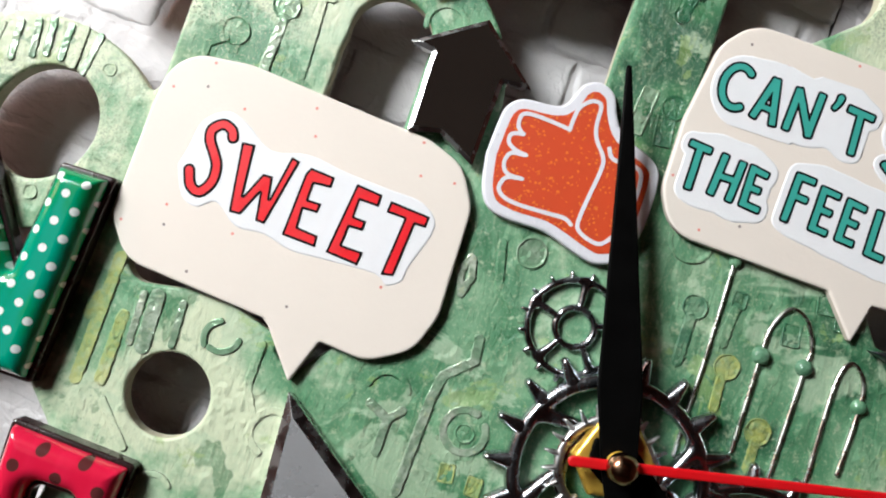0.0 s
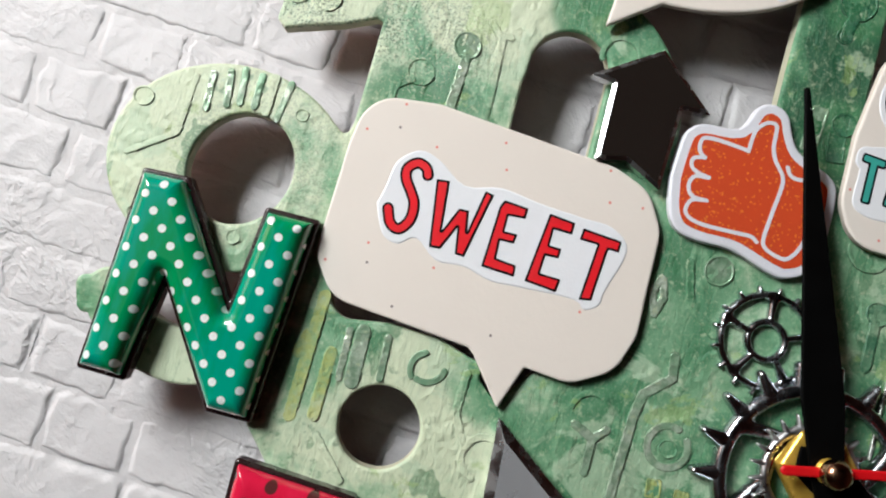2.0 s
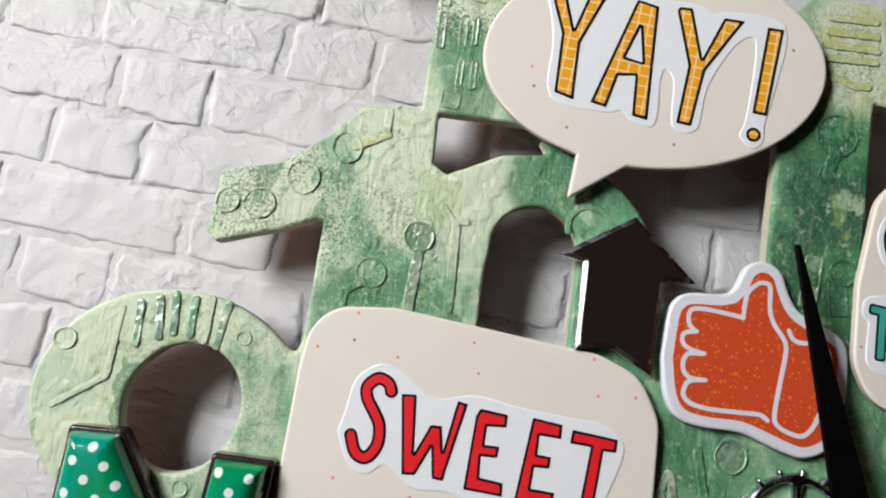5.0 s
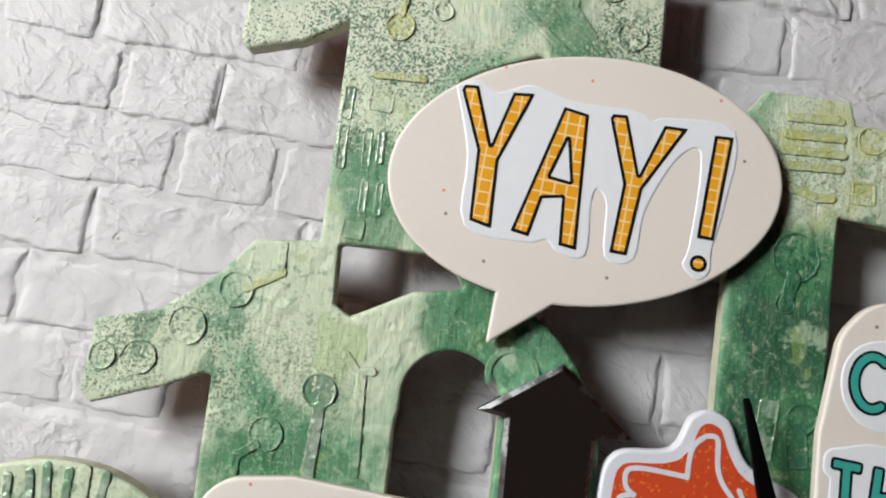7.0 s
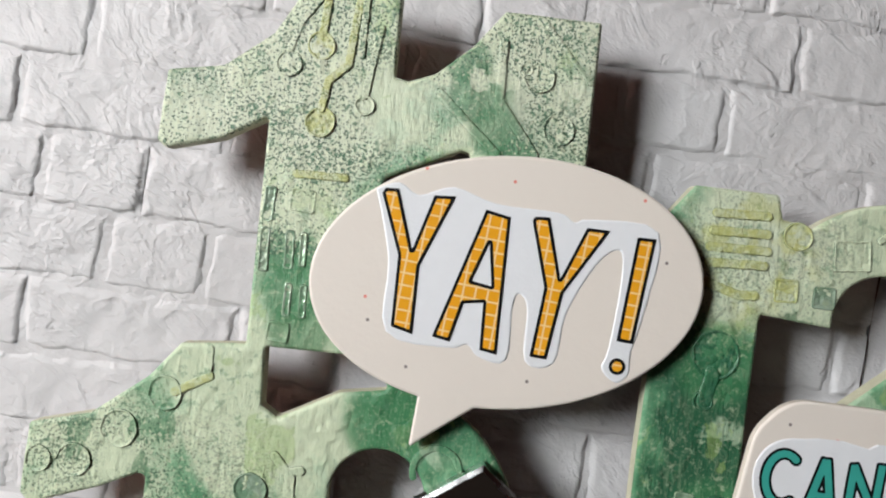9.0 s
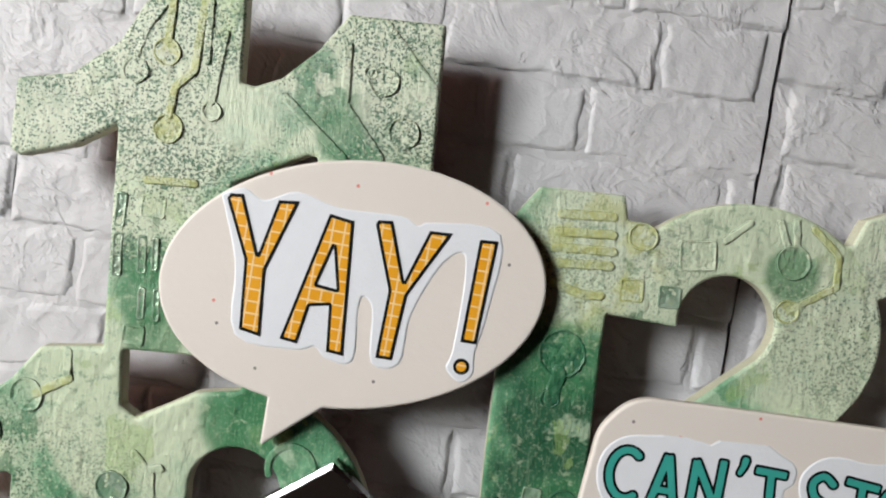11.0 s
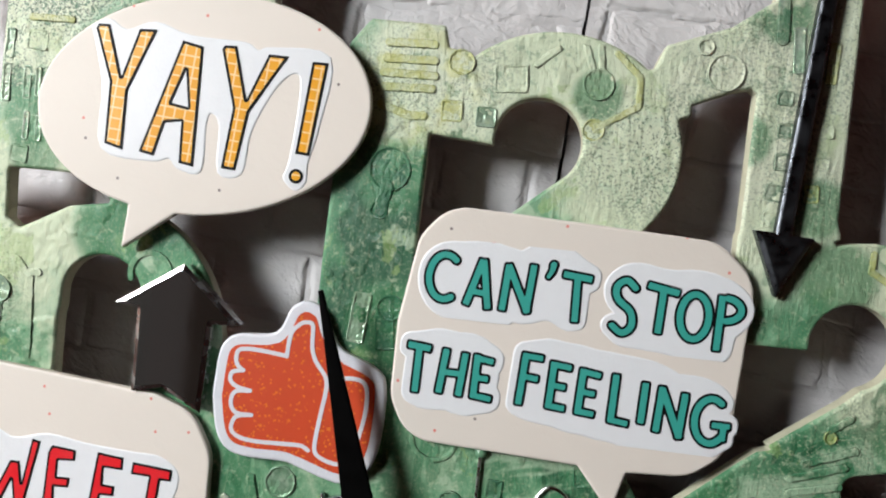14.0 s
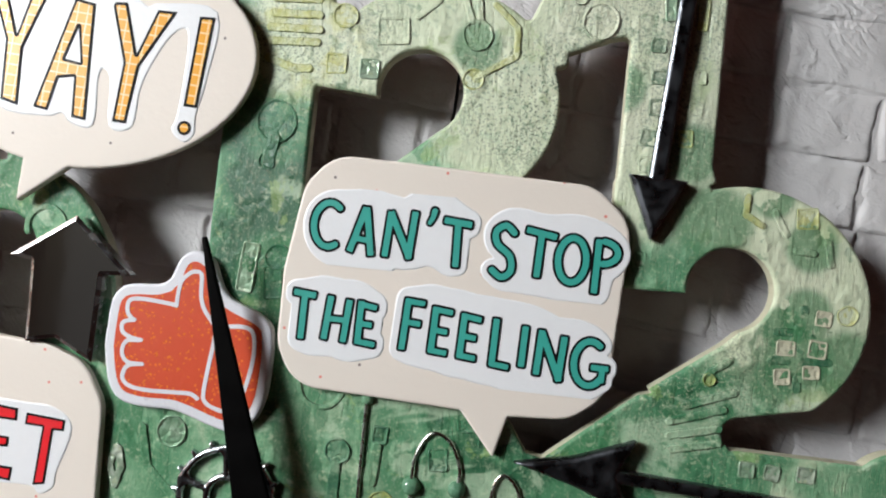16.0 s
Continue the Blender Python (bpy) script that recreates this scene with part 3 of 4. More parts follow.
eleven |= poly([(-74.6, 142.5), (-71.2, 141.8), (-66.2, 143.8), (-60, 149.4), (-55, 156), (-38.5, 155.8), (-38.7, 92), (-58, 92), (-58.4, 131.2),
                (-60.6, 131.6), (-75, 124.6)], 0.5)
twelve_one = poly([(-18, 129), (-3.5, 128.8), (-2.5, 124.5), (2, 124), (2, 107.3), (-4.8, 107.8), (-5.2, 80), (-5, 40), (-23.2, 40), (-23, 80), (-21.8, 124)], 0.5)
two_gap = poly([(-4.4, 107.4), (8.8, 106.2), (10.5, 108), (25.4, 107.5), (23, 101.8), (8, 89), (-4.6, 79)], 0.3)
twelve_two = (ell(20.3, 107, 25.2, 22.9) | rect(4, 114, 16, 16, 0, 1)) - (two_gap | circ(17.4, 108, 8.7))
one = poly([(40.6, 128.6), (43.7, 129.8), (52.5, 133.1), (60.3, 139), (63.5, 152), (75.5, 152), (75.6, 98), (76.6, 95), (58.5, 88), (58.7, 121.5),
            (57.3, 122.6), (54.5, 122), (44.6, 117.8), (41, 122)], 0.5) | poly([(36, 112), (36, 123.3), (38.6, 124), (40.2, 128), (45, 127), (46, 116)], 0.4)
two_slot = poly([(56, 72.2), (73.4, 72.5), (81.5, 73), (89, 75), (87.6, 70), (81, 63.7), (63, 50), (48.6, 37.6), (45.6, 38.2), (40.6, 45.6)], 0.3) | circ(81.6, 74.2, 8.3)
two = (ell(84, 71, 24.1, 23.6) | rect(67, 83.5, 18.5, 22, 0, 1) | poly([(40, 46), (104, 60), (93, 53.2), (84, 48), (84, 36), (40, 30)], 0.3)) - two_slot
two_notch = stroke([(85.6, 46.5), (112, 51)], 6.2, 1.4)
middle = poly([(-116.5, -20.5), (-104, -34), (-107, -62), (-60, -78), (90, -78), (122, -40), (122, 42.5), (86, 42.7), (60, 40), (46, 37.8), (40.4, 45.6),
               (34, 52), (-24, 55), (-44, 52), (-110, 48), (-113, 5), (-115, -15)], 0.6)
slot = stroke([(-100.5, 8), (-92, 9.5), (-80, 9), (-72.5, 6.8)], 9.5) | rect(-65, 1.5, 6.5, 12, -38, 1.5)
digit_gap = poly([(-91, 91.8), (-90.6, 82.2), (-88.4, 80.8), (-85.2, 82.4), (-78, 86.3), (-70, 87.6), (-73, 92), (-77, 91.9)], 0.7)
outline = nine.blend(middle, 4) | ten_one | ten_zero | eleven | twelve_one | twelve_two | one | two | middle | circ(117, 36, 10.5)
outline = outline - (ten_hole | slot | digit_gap | circ(-88.2, -16.6, 8.6) | two_notch | poly([(-72.5, 94), (-60, 94), (-59.4, 129), (-72.5, 122)], 0.5))
outline = outline - (ell(-131.4, 27.8, 11.0, 12.4, -20) | (two_gap & rect(5, 110, 18, 40)) | two_slot)


def value_noise(x, y, size, seed):
    """Smooth random heights, 0 to 1, on a lattice of that size in mm."""
    table = np.random.RandomState(seed).rand(256, 256)
    u, v = x / size + 500, y / size + 500
    i, j = np.floor(u).astype(int), np.floor(v).astype(int)
    s, t = u - i, v - j
    s, t = s * s * (3 - 2 * s), t * t * (3 - 2 * t)
    a, b = table[i % 256, j % 256], table[(i + 1) % 256, j % 256]
    c, d = table[i % 256, (j + 1) % 256], table[(i + 1) % 256, (j + 1) % 256]
    return (a * (1 - s) + b * s) * (1 - t) + (c * (1 - s) + d * s) * t


def uneven(x, y, d):
    """Texture paste trowelled over the face: torn-edged plateaus, ridges and grit."""
    rough = 0.6 * value_noise(x, y, 5.0, 1) + 0.3 * value_noise(x, y, 1.9, 2) + 0.14 * value_noise(x, y, 0.9, 3)
    plateau = np.clip((rough - 0.62) / 0.03, 0, 1) * 0.15
    scratch = 0.6 * value_noise(x * 1.0, y * 0.22, 1.2, 4) + 0.4 * value_noise(x, y * 0.3, 2.6, 5)
    ridge = np.clip((0.07 - np.abs(scratch - 0.52)) / 0.07, 0, 1) * 0.10 * np.clip((value_noise(x, y, 9.0, 6) - 0.45) / 0.1, 0, 1)
    grit = (value_noise(x, y, 0.8, 7) - 0.5) * 0.12 * np.clip((value_noise(x, y, 14.0, 8) - 0.4) / 0.15, 0, 1)
    return (plateau + ridge + grit + 0.04 * (value_noise(x, y, 3.0, 9) - 0.5)) * np.clip(d / 0.8, 0, 1)


board = solid("face_board", outline, clock, -3.2, 0, 0.5, M_FACE, M_EDGE, 0.4, "board washed in greens with cream cut edges", uneven, M_BACK)
solid("movement_housing", rect(0, 0, 56, 56, 0, 4), clock, -12, -3.2, 1.0, M_BLACK, None, 1.0, "black plastic movement box behind the board")

COLOURS = {"c": M_EDGE, "g": M_FACE, "y": M_Y, "d": M_D, "s": M_S, "b": M_BEAD, "S": M_WIRE}


def pads(key, *rows):
    """Round solder pads: a raised rim round a slightly sunken top."""
    for x, y, r in rows:
        if key == "b":
            r *= 0.86
            turned("bead", [(r, 0), (r * 0.95, r * 0.35), (r * 0.75, r * 0.62), (r * 0.4, r * 0.8), (r * 0.05, r * 0.86)], x, y, clock, M_BEAD, 18)
        else:
            wob = random.uniform(0, 6)
            ring = ell(x, y, r * 1.03, r * 0.98, 40 * wob)
            base = Shape(lambda u, v, s=ring, w=wob: s.f(u, v) + 0.06 * np.sin(u * 1.9 + w) * np.sin(v * 2.3 + w), ring.box)
            solid("solder_pad", base, clock, -0.2, 0.38, 0.10, COLOURS[key], M_SIDE_SHADE, 0.16,
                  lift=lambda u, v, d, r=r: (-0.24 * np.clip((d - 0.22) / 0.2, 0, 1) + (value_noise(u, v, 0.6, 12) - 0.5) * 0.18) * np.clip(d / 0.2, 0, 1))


def traces(key, w, *lines, high=0.34):
    for line in lines:
        p = curve(line, 5) if key == "S" and len(line) > 3 else line
        shape = stroke(p, w * (0.66 if key == "S" else 1.3))
        name = "silver_wire" if key == "S" else "circuit_trace"
        rag = 0.0 if key == "S" else 0.035
        ragged = Shape(lambda x, y, s=shape, k=rag: s.f(x, y) + k * (np.sin(x * 1.3 + y * 2.1) + 0.8 * np.sin(y * 3.7 - x * 2.9 + 1) + 0.5 * np.sin(x * 5.3 + y * 4.9)), shape.box)
        solid(name, ragged, clock, -0.2, (w * 0.6 if key == "S" else high), (w * 0.31 if key == "S" else 0.14), COLOURS[key], None if key == "S" else M_SIDE_SHADE, 0.17,
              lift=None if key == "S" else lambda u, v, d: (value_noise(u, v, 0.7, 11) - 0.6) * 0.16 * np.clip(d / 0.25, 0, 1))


def chips(key, *rows):
    for x, y, w, h in rows:
        solid("circuit_chip", rect(x, y, w, h, random.uniform(-7, 7), 0.5), clock, -0.2, 0.30, 0.10, COLOURS[key], M_SIDE_SHADE, 0.18,
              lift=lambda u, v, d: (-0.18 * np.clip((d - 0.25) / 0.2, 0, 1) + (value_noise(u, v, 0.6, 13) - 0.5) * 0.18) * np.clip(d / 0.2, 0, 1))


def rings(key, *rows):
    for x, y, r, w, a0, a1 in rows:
        solid("circuit_arc", arc(x, y, r, r, a0, a1, w), clock, -0.2, 0.34, 0.10, COLOURS[key], M_SIDE_SHADE, 0.17,
              lift=lambda u, v, d: (value_noise(u, v, 0.9, 14) - 0.6) * 0.14 * np.clip(d / 0.25, 0, 1))


# nine
traces("g", 0.9, [(-155.4, 24.8), (-146.3, 31.6), (-145.9, 44.5)])
traces("s", 1.2, [(-142.6, 46.1), (-142.1, 38.3)], [(-139.1, 47.4), (-138.1, 40.2)], [(-136.2, 48.6), (-135.5, 41.4)], [(-132.4, 48.2), (-132.3, 41.3)], [(-125.9, 48.2), (-126.9, 40)])
traces("g", 1.6, [(-129.6, 48.4), (-129.6, 41)])
pads("g", (-155.6, 37.3, 2.2), (-121.9, 42.3, 1.5), (-128.6, 13.3, 1.6), (-150, 13, 1.8))
# ten
pads("g", (-100, 58.4, 3.0), (-116.3, 75.2, 3.4), (-123.9, 68.7, 3.1), (-130.2, 68.3, 2.4), (-108.7, 82.4, 3.1))
pads("s", (-91.8, 66.7, 3.0))
traces("g", 1.2, [(-101.4, 56.4), (-104.5, 54.2), (-104.6, 49.1)], [(-88, 73.3), (-85.6, 70.7), (-83.1, 71)], [(-101.4, 91), (-101.4, 87.1)])
traces("s", 1.7, [(-91.4, 63.8), (-91.9, 52.7)])
traces("g", 1.4, [(-84.9, 69.6), (-84.1, 53.6)])
traces("y", 1.2, [(-107, 82.8), (-100.9, 86.2)])
rings("g", (-59, 73.5, 4.2, 1.2, 10, 200))
# the left of the middle
traces("y", 2.0, [(-106.4, 6.6), (-106.6, -7.6), (-106.7, -19.1)], [(-101.9, -4.4), (-101.9, -17.7)], [(-107.5, -2), (-108.5, -6)])
traces("s", 2.4, [(-96.6, 1.5), (-96.2, -9)])
traces("s", 1.2, [(-91.2, 1.7), (-90.7, -6.9)], [(-99.4, 1), (-99, -9)])
traces("g", 1.3, [(-100.2, -21.5), (-93.1, -29)], [(-73.4, -1), (-73.5, -9.6), (-70.2, -15.7)])
rings("s", (-81.6, -2.6, 3.6, 1.3, 110, 215), (-82, -1.2, 4.0, 1.3, 250, 350))
rings("g", (-65.6, -17.2, 4.6, 1.5, 70, 250), (-85, -36, 4.0, 1.2, 40, 260), (-46.4, -2.2, 4.2, 1.2, 20, 170))
rings("s", (-29.2, -4.6, 4.3, 1.5, 70, 390))
traces("s", 1.6, [(-38.5, -20.2), (-37.6, 0.1), (-36.7, 4.6), (-31.6, 9.3), (-32.1, 13.9)])
traces("s", 1.2, [(-38.8, 29.2), (-40.1, 25.8), (-38.6, 21.4), (-37.5, 25.4), (-38.4, 29)])
traces("s", 1.4, [(-49, -5.1), (-44.7, -7.2), (-42.3, -4.7)], [(-44.7, -7.2), (-44.8, -14.1)])
traces("g", 1.4, [(-33.7, 34), (-31.9, 26.1), (-25.5, 20.3)])
chips("y", (-30, -13.6, 3.3, 4.0), (-24, -14.5, 3.3, 4.0))
pads("s", (-27.4, 33.9, 3.2))
pads("g", (-29, -5, 2.0))
# the right of the middle
pads("d", (7.6, 34.0, 2.6))
traces("d", 1.8, [(7.4, 31.6), (7.4, 22.5)])
chips("d", (16, 38.2, 3.2, 3.6), (28.1, 34.6, 4.0, 4.7), (33.5, 43, 4.6, 4.6), (37.4, 40.3, 3.5, 4.2))
traces("g", 1.6, [(15.6, 35.8), (15, 28.6)])
pads("y", (17.3, 24.4, 2.7), (27.1, 13.9, 2.8))
traces("y", 1.6, [(16.9, 21.8), (17.1, 15.9)], [(27.2, 11.6), (27.1, 6.2)])
traces("S", 1.2, [(12.6, 45.5), (12.6, 24.4), (12.1, 4.2)])
traces("S", 1.3, [(23.0, 8.5), (23.2, 28.4), (23.6, 35), (26.4, 39.8), (30.2, 38.6), (32.6, 33.5), (32.4, 27.8), (31.5, 1.5)])
traces("S", 1.3, [(39, 5.7), (39.2, 27.1), (41.0, 33.1), (44.2, 31.1), (45.3, 25.5), (44.6, 10.9)])
pads("b", (23.3, 28.8, 2.2), (32.4, 29.2, 2.1), (12.8, 45.4, 1.6), (45.2, 25.1, 1.9))
rings("g", (3, 47, 4.6, 0.9, 180, 350))
# twelve
traces("y", 1.3, [(-14.1, 125), (-5, 125.2)], [(-14.4, 121.8), (-4.7, 122)], [(-14.7, 118.9), (-4.4, 119)], [(-14.6, 116.1), (-4.7, 116.4)],
       [(-14.6, 112.5), (-11.6, 111.6), (-8.6, 110.7), (-5.8, 111)])
pads("y", (0.7, 122.2, 2.6), (27.8, 111.3, 2.2))
chips("y", (-0.3, 112.4, 4.3, 4.3))
chips("s", (6.6, 111.8, 4.0, 4.0), (-14.7, 69.3, 3.6, 10.4))
pads("d", (-11.5, 99.7, 4.3), (-12.9, 91.3, 1.8), (-8.6, 71.9, 2.7))
traces("d", 2.0, [(-11.7, 96.2), (-12.7, 91.3)])
chips("d", (-9.2, 66.7, 3.9, 6.9))
pads("g", (27.9, 120.2, 3.1))
traces("y", 1.0, [(31.0, 126.4), (35.8, 122.2), (36, 116.5), (28.8, 112)])
traces("g", 1.0, [(24.9, 127.0), (26.5, 122.9)], [(27.6, 127.4), (28.1, 123.5)], [(15.5, 123), (19.5, 126.4)])
chips("g", (10.8, 119.8, 6.6, 5.5))
# one
chips("d", (63.5, 120.7, 3.1, 2.9), (64.2, 114.5, 3.1, 2.9), (64.3, 108.5, 3.2, 3.4), (63.4, 102.4, 3.6, 3.4))
chips("y", (70.3, 102.8, 2.9, 3.5), (71.5, 128, 2.2, 8))
chips("s", (65, 130, 2.2, 9))
chips("g", (63.5, 97.2, 3.6, 3.2), (71.7, 108.9, 2.7, 2.7), (63.8, 78.5, 2.3, 3.1), (72, 115, 2.4, 2.8))
pads("g", (51.9, 124.6, 3.6), (47.6, 129.2, 1.6))
traces("d", 1.8, [(61.3, 139.4), (61.7, 131.9)])
# two
chips("y", (94.6, 89.4, 4.2, 4.2))
chips("c", (99.3, 70.5, 3.1, 3.1), (92.8, 64.2, 3.6, 3.0), (98.7, 64.5, 3.5, 3.5), (92.6, 58.6, 3.2, 3.2), (97.9, 60.0, 3.3, 2.7))
traces("d", 1.3, [(95.8, 72), (95.6, 56.5)], [(91, 67.2), (101.5, 67.4)], [(90.5, 61.6), (101, 62.2)], high=0.12)
traces("g", 1.2, [(72.5, 47.7), (82.4, 51.1)], [(72.7, 45), (81.7, 47.2)], [(73, 42.3), (81.9, 44.4)], [(75, 51), (84, 54.5)])
traces("y", 1.0, [(83.2, 92.6), (83, 89.2), (86.4, 87.3)])
chips("s", (87.7, 40, 3.1, 3.1), (92.5, 39.9, 3.1, 3.1), (98.8, 40.2, 3.5, 3.1))
pads("y", (79.1, 56.6, 1.3), (103.6, 71.5, 2.0))
traces("g", 1.1, [(79, 58), (82.6, 60.5)], [(93.2, 83), (96.3, 82.8)], [(98.7, 85.2), (99.7, 80.9)], [(88.5, 90), (91, 86)])
# eleven
pads("g", (-92.6, 143.2, 2.3), (-78.5, 137.2, 1.8), (-48.2, 145.3, 2.7), (-43.8, 136.5, 2.8), (-50.6, 146.6, 1.2))
pads("y", (-87.2, 146.9, 2.5), (-86.1, 133.4, 2.7))
traces("g", 1.0, [(-92.6, 146), (-91.0, 151.0), (-87.6, 156.1)], [(-78.6, 138.9), (-77, 151.1)], [(-80, 157), (-80, 146)])
traces("y", 1.1, [(-87.1, 149.3), (-86.6, 157.1)], [(-86.1, 135.7), (-85.4, 140.8), (-82.1, 144.1), (-81, 156.7)], [(-89.3, 123.9), (-80.6, 124)])
chips("s", (-89.2, 110.3, 1.7, 7.0), (-86.8, 110.6, 1.3, 6.2), (-88.7, 101.3, 1.4, 6.0), (-85.9, 101.3, 1.4, 6.1), (-93.6, 118.1, 2.0, 6.3), (-93.7, 109.9, 1.8, 8.0))
chips("g", (-87.7, 119.2, 4.5, 4.1), (-89.8, 95.4, 4.1, 3.7))
traces("g", 1.2, [(-65.6, 140.9), (-54.3, 131.1)], [(-55.0, 151.1), (-54.8, 140.6), (-47.7, 131.7)])
traces("g", 0.6, [(-48.2, 155.4), (-39, 145.2)])

# the pointers on their spindle
direction = math.atan2(74.7, -21.4)
ux, uy = math.cos(direction), math.sin(direction)


def along(s, side):
    return (ux * s - uy * side, uy * s + ux * side)


minute = poly([along(77.7, 0.5), along(14, 4.4), along(0, 3.4), along(-8, 2.2), along(-8, -2.2), along(0, -3.5), along(14, -4.4), along(77.7, -0.5)])
solid("minute_pointer", minute, clock, 6.6, 7.3, 0.2, M_BLACK, None, 0.3, "black tapered metal minute pointer")
hour = poly([(2, 4), (34, -22), (36, -24), (33, -25), (-2, -4), (-5, -2), (-5, 3)], 0.3)
solid("hour_pointer", hour, clock, 5.2, 5.8, 0.2, M_BLACK, None, 0.4, "black tapered metal hour pointer")
sweep = radians(103 - 6 * 15.2)
second = stroke([(-9 * math.cos(sweep), -9 * math.sin(sweep)), (92 * math.cos(sweep), 92 * math.sin(sweep))], 2.0, 0.75)
solid("second_pointer", second, clock, 8.3, 8.8, 0.2, M_REDPTR, None, 0.3, "thin red second pointer")
turned("spindle", [(2.6, 2), (2.6, 9)], 0, 0, clock, M_BRASS, 20)
turned("pointer_cap", [(2.4, 8.6), (2.95, 9.4), (3.0, 10.4), (2.6, 11.6), (1.7, 12.3), (0.6, 12.6), (0.05, 12.6)], 0, 0, clock, M_BRONZE, 28, "round bronze cap on the spindle")
nut = poly([(8.0 * math.cos(radians(60 * k + 10)), 8.0 * math.sin(radians(60 * k + 10))) for k in range(6)], 0.4)
solid("hex_nut", nut, clock, 1.9, 5.0, 1.6, M_BRASS, None, 0.3, "yellow brass hexagonal nut")

# ---- metal gears on the face ----


def gear(x, y, tip, ring_out, ring_in, teeth, tooth_w, spokes, spoke_w, hub_out, hub_in, h0, h1, mat, label, turn=0.0, swirl=0.0, pointed=0.4):
    g = thing("metal_gear", x, y, h0, label, "gear", "metal gears on the clock face")
    rim = circ(x, y, ring_out) - circ(x, y, ring_in)
    hub = circ(x, y, hub_out) - circ(x, y, hub_in)
    arms = []
    for k in range(spokes):
        a = radians(360 * k / spokes + turn)
        b = a + radians(swirl)
        arms.append(stroke(curve([(x + hub_out * 0.9 * math.cos(a), y + hub_out * 0.9 * math.sin(a)),
                                  (x + (hub_out + ring_in) / 2 * math.cos(a + radians(swirl * 0.7)), y + (hub_out + ring_in) / 2 * math.sin(a + radians(swirl * 0.7))),
                                  (x + (ring_in + 0.5) * math.cos(b), y + (ring_in + 0.5) * math.sin(b))]), spoke_w, 1.5))
    peg = [stroke([(x + (ring_out - 0.8) * math.cos(a), y + (ring_out - 0.8) * math.sin(a)), (x + (tip - tooth_w * pointed / 2) * math.cos(a), y + (tip - tooth_w * pointed / 2) * math.sin(a))],
                  tooth_w, pointed) for a in [radians(360 * k / teeth + turn) for k in range(teeth)]]
    bev = min(1.5, (ring_out - ring_in) * 0.48)
    body = rim.blend(merged(arms), 1.2) | hub
    solid("gear_wheel", body, g, h0, h1, bev, mat, None, 0.25)
    for p in peg:
        solid("tooth", p, g, h0, h1 - 0.05, min(bev, tooth_w * 0.4), mat, None, 0.25)
    return g


gear(-14.6, 22.2, 11.6, 10.4, 8.9, 16, 1.5, 5, 1.3, 4.7, 3.2, 0.1, 1.5, M_GUN, "small dark metal gear with five thin spokes", 20, 0, 0.5)
gear(0.5, -4, 25.2, 20.6, 17.4, 18, 3.7, 6, 2.4, 11, 8.2, 0.9, 3.2, M_GUN, "large gunmetal gear with stubby tapered teeth and curved spokes", 8, 26, 0.5)
gear(-1.0, -2.2, 12.6, 10.2, 8.7, 22, 1.5, 3, 1.0, 8.8, 8.4, 3.2, 4.3, M_STEEL, "small steel gear with sharp teeth under the nut", 0, 0, 0.3)
gear(32, -15, 23.4, 19.6, 17.0, 15, 3.2, 5, 2.0, 7, 4.4, 0.2, 2.4, M_GUN, "dark metal gear with short rounded teeth", 4, 0, 0.6)

# ---- speech bubbles ----


def letter(parent, shape, h, mat, ink, label=""):
    """A printed letter: black outline with the coloured fill on it."""
    outer = solid("letter", shape.grow(ink), parent, h, h + 0.06, 0, M_INK, None, 0.2, label)
    solid("letter_fill", shape.grow(-0.12), outer, h + 0.06, h + 0.12, 0, mat, None, 0.2)


def bubble(x, y, label, panel, words, mat, grow, merge, backs=None, ink=0.44, top=2.0, group="speech bubbles on the clock"):
    b = thing("speech_bubble", x, y, 0.2, label, "speech bubble", group)
    solid("card_panel", panel, b, top - 1.5, top, 0.3, M_CARD, M_CARDEDGE, 0.35, "", None, M_CARDEDGE)
    solid("foam_pad", rect(x, y, 24, 12, 0, 1), b, 0.2, top - 1.5, 0.1, M_WHITE, None, 1.0)
    for number, word in enumerate(words):
        back = backs[number] if backs else word[0]
        for s in word[1:] if not backs else ():
            back = back.blend(s, merge)
        solid("sticker", back.grow(grow), b, top, top + 0.12, 0.12, M_WHITE, None, 0.25, "white die-cut sticker")
        for s in word:
            letter(b, s, top + 0.13, mat, ink)
    return b


def es(points, w):
    return stroke(curve(points, 5), w)


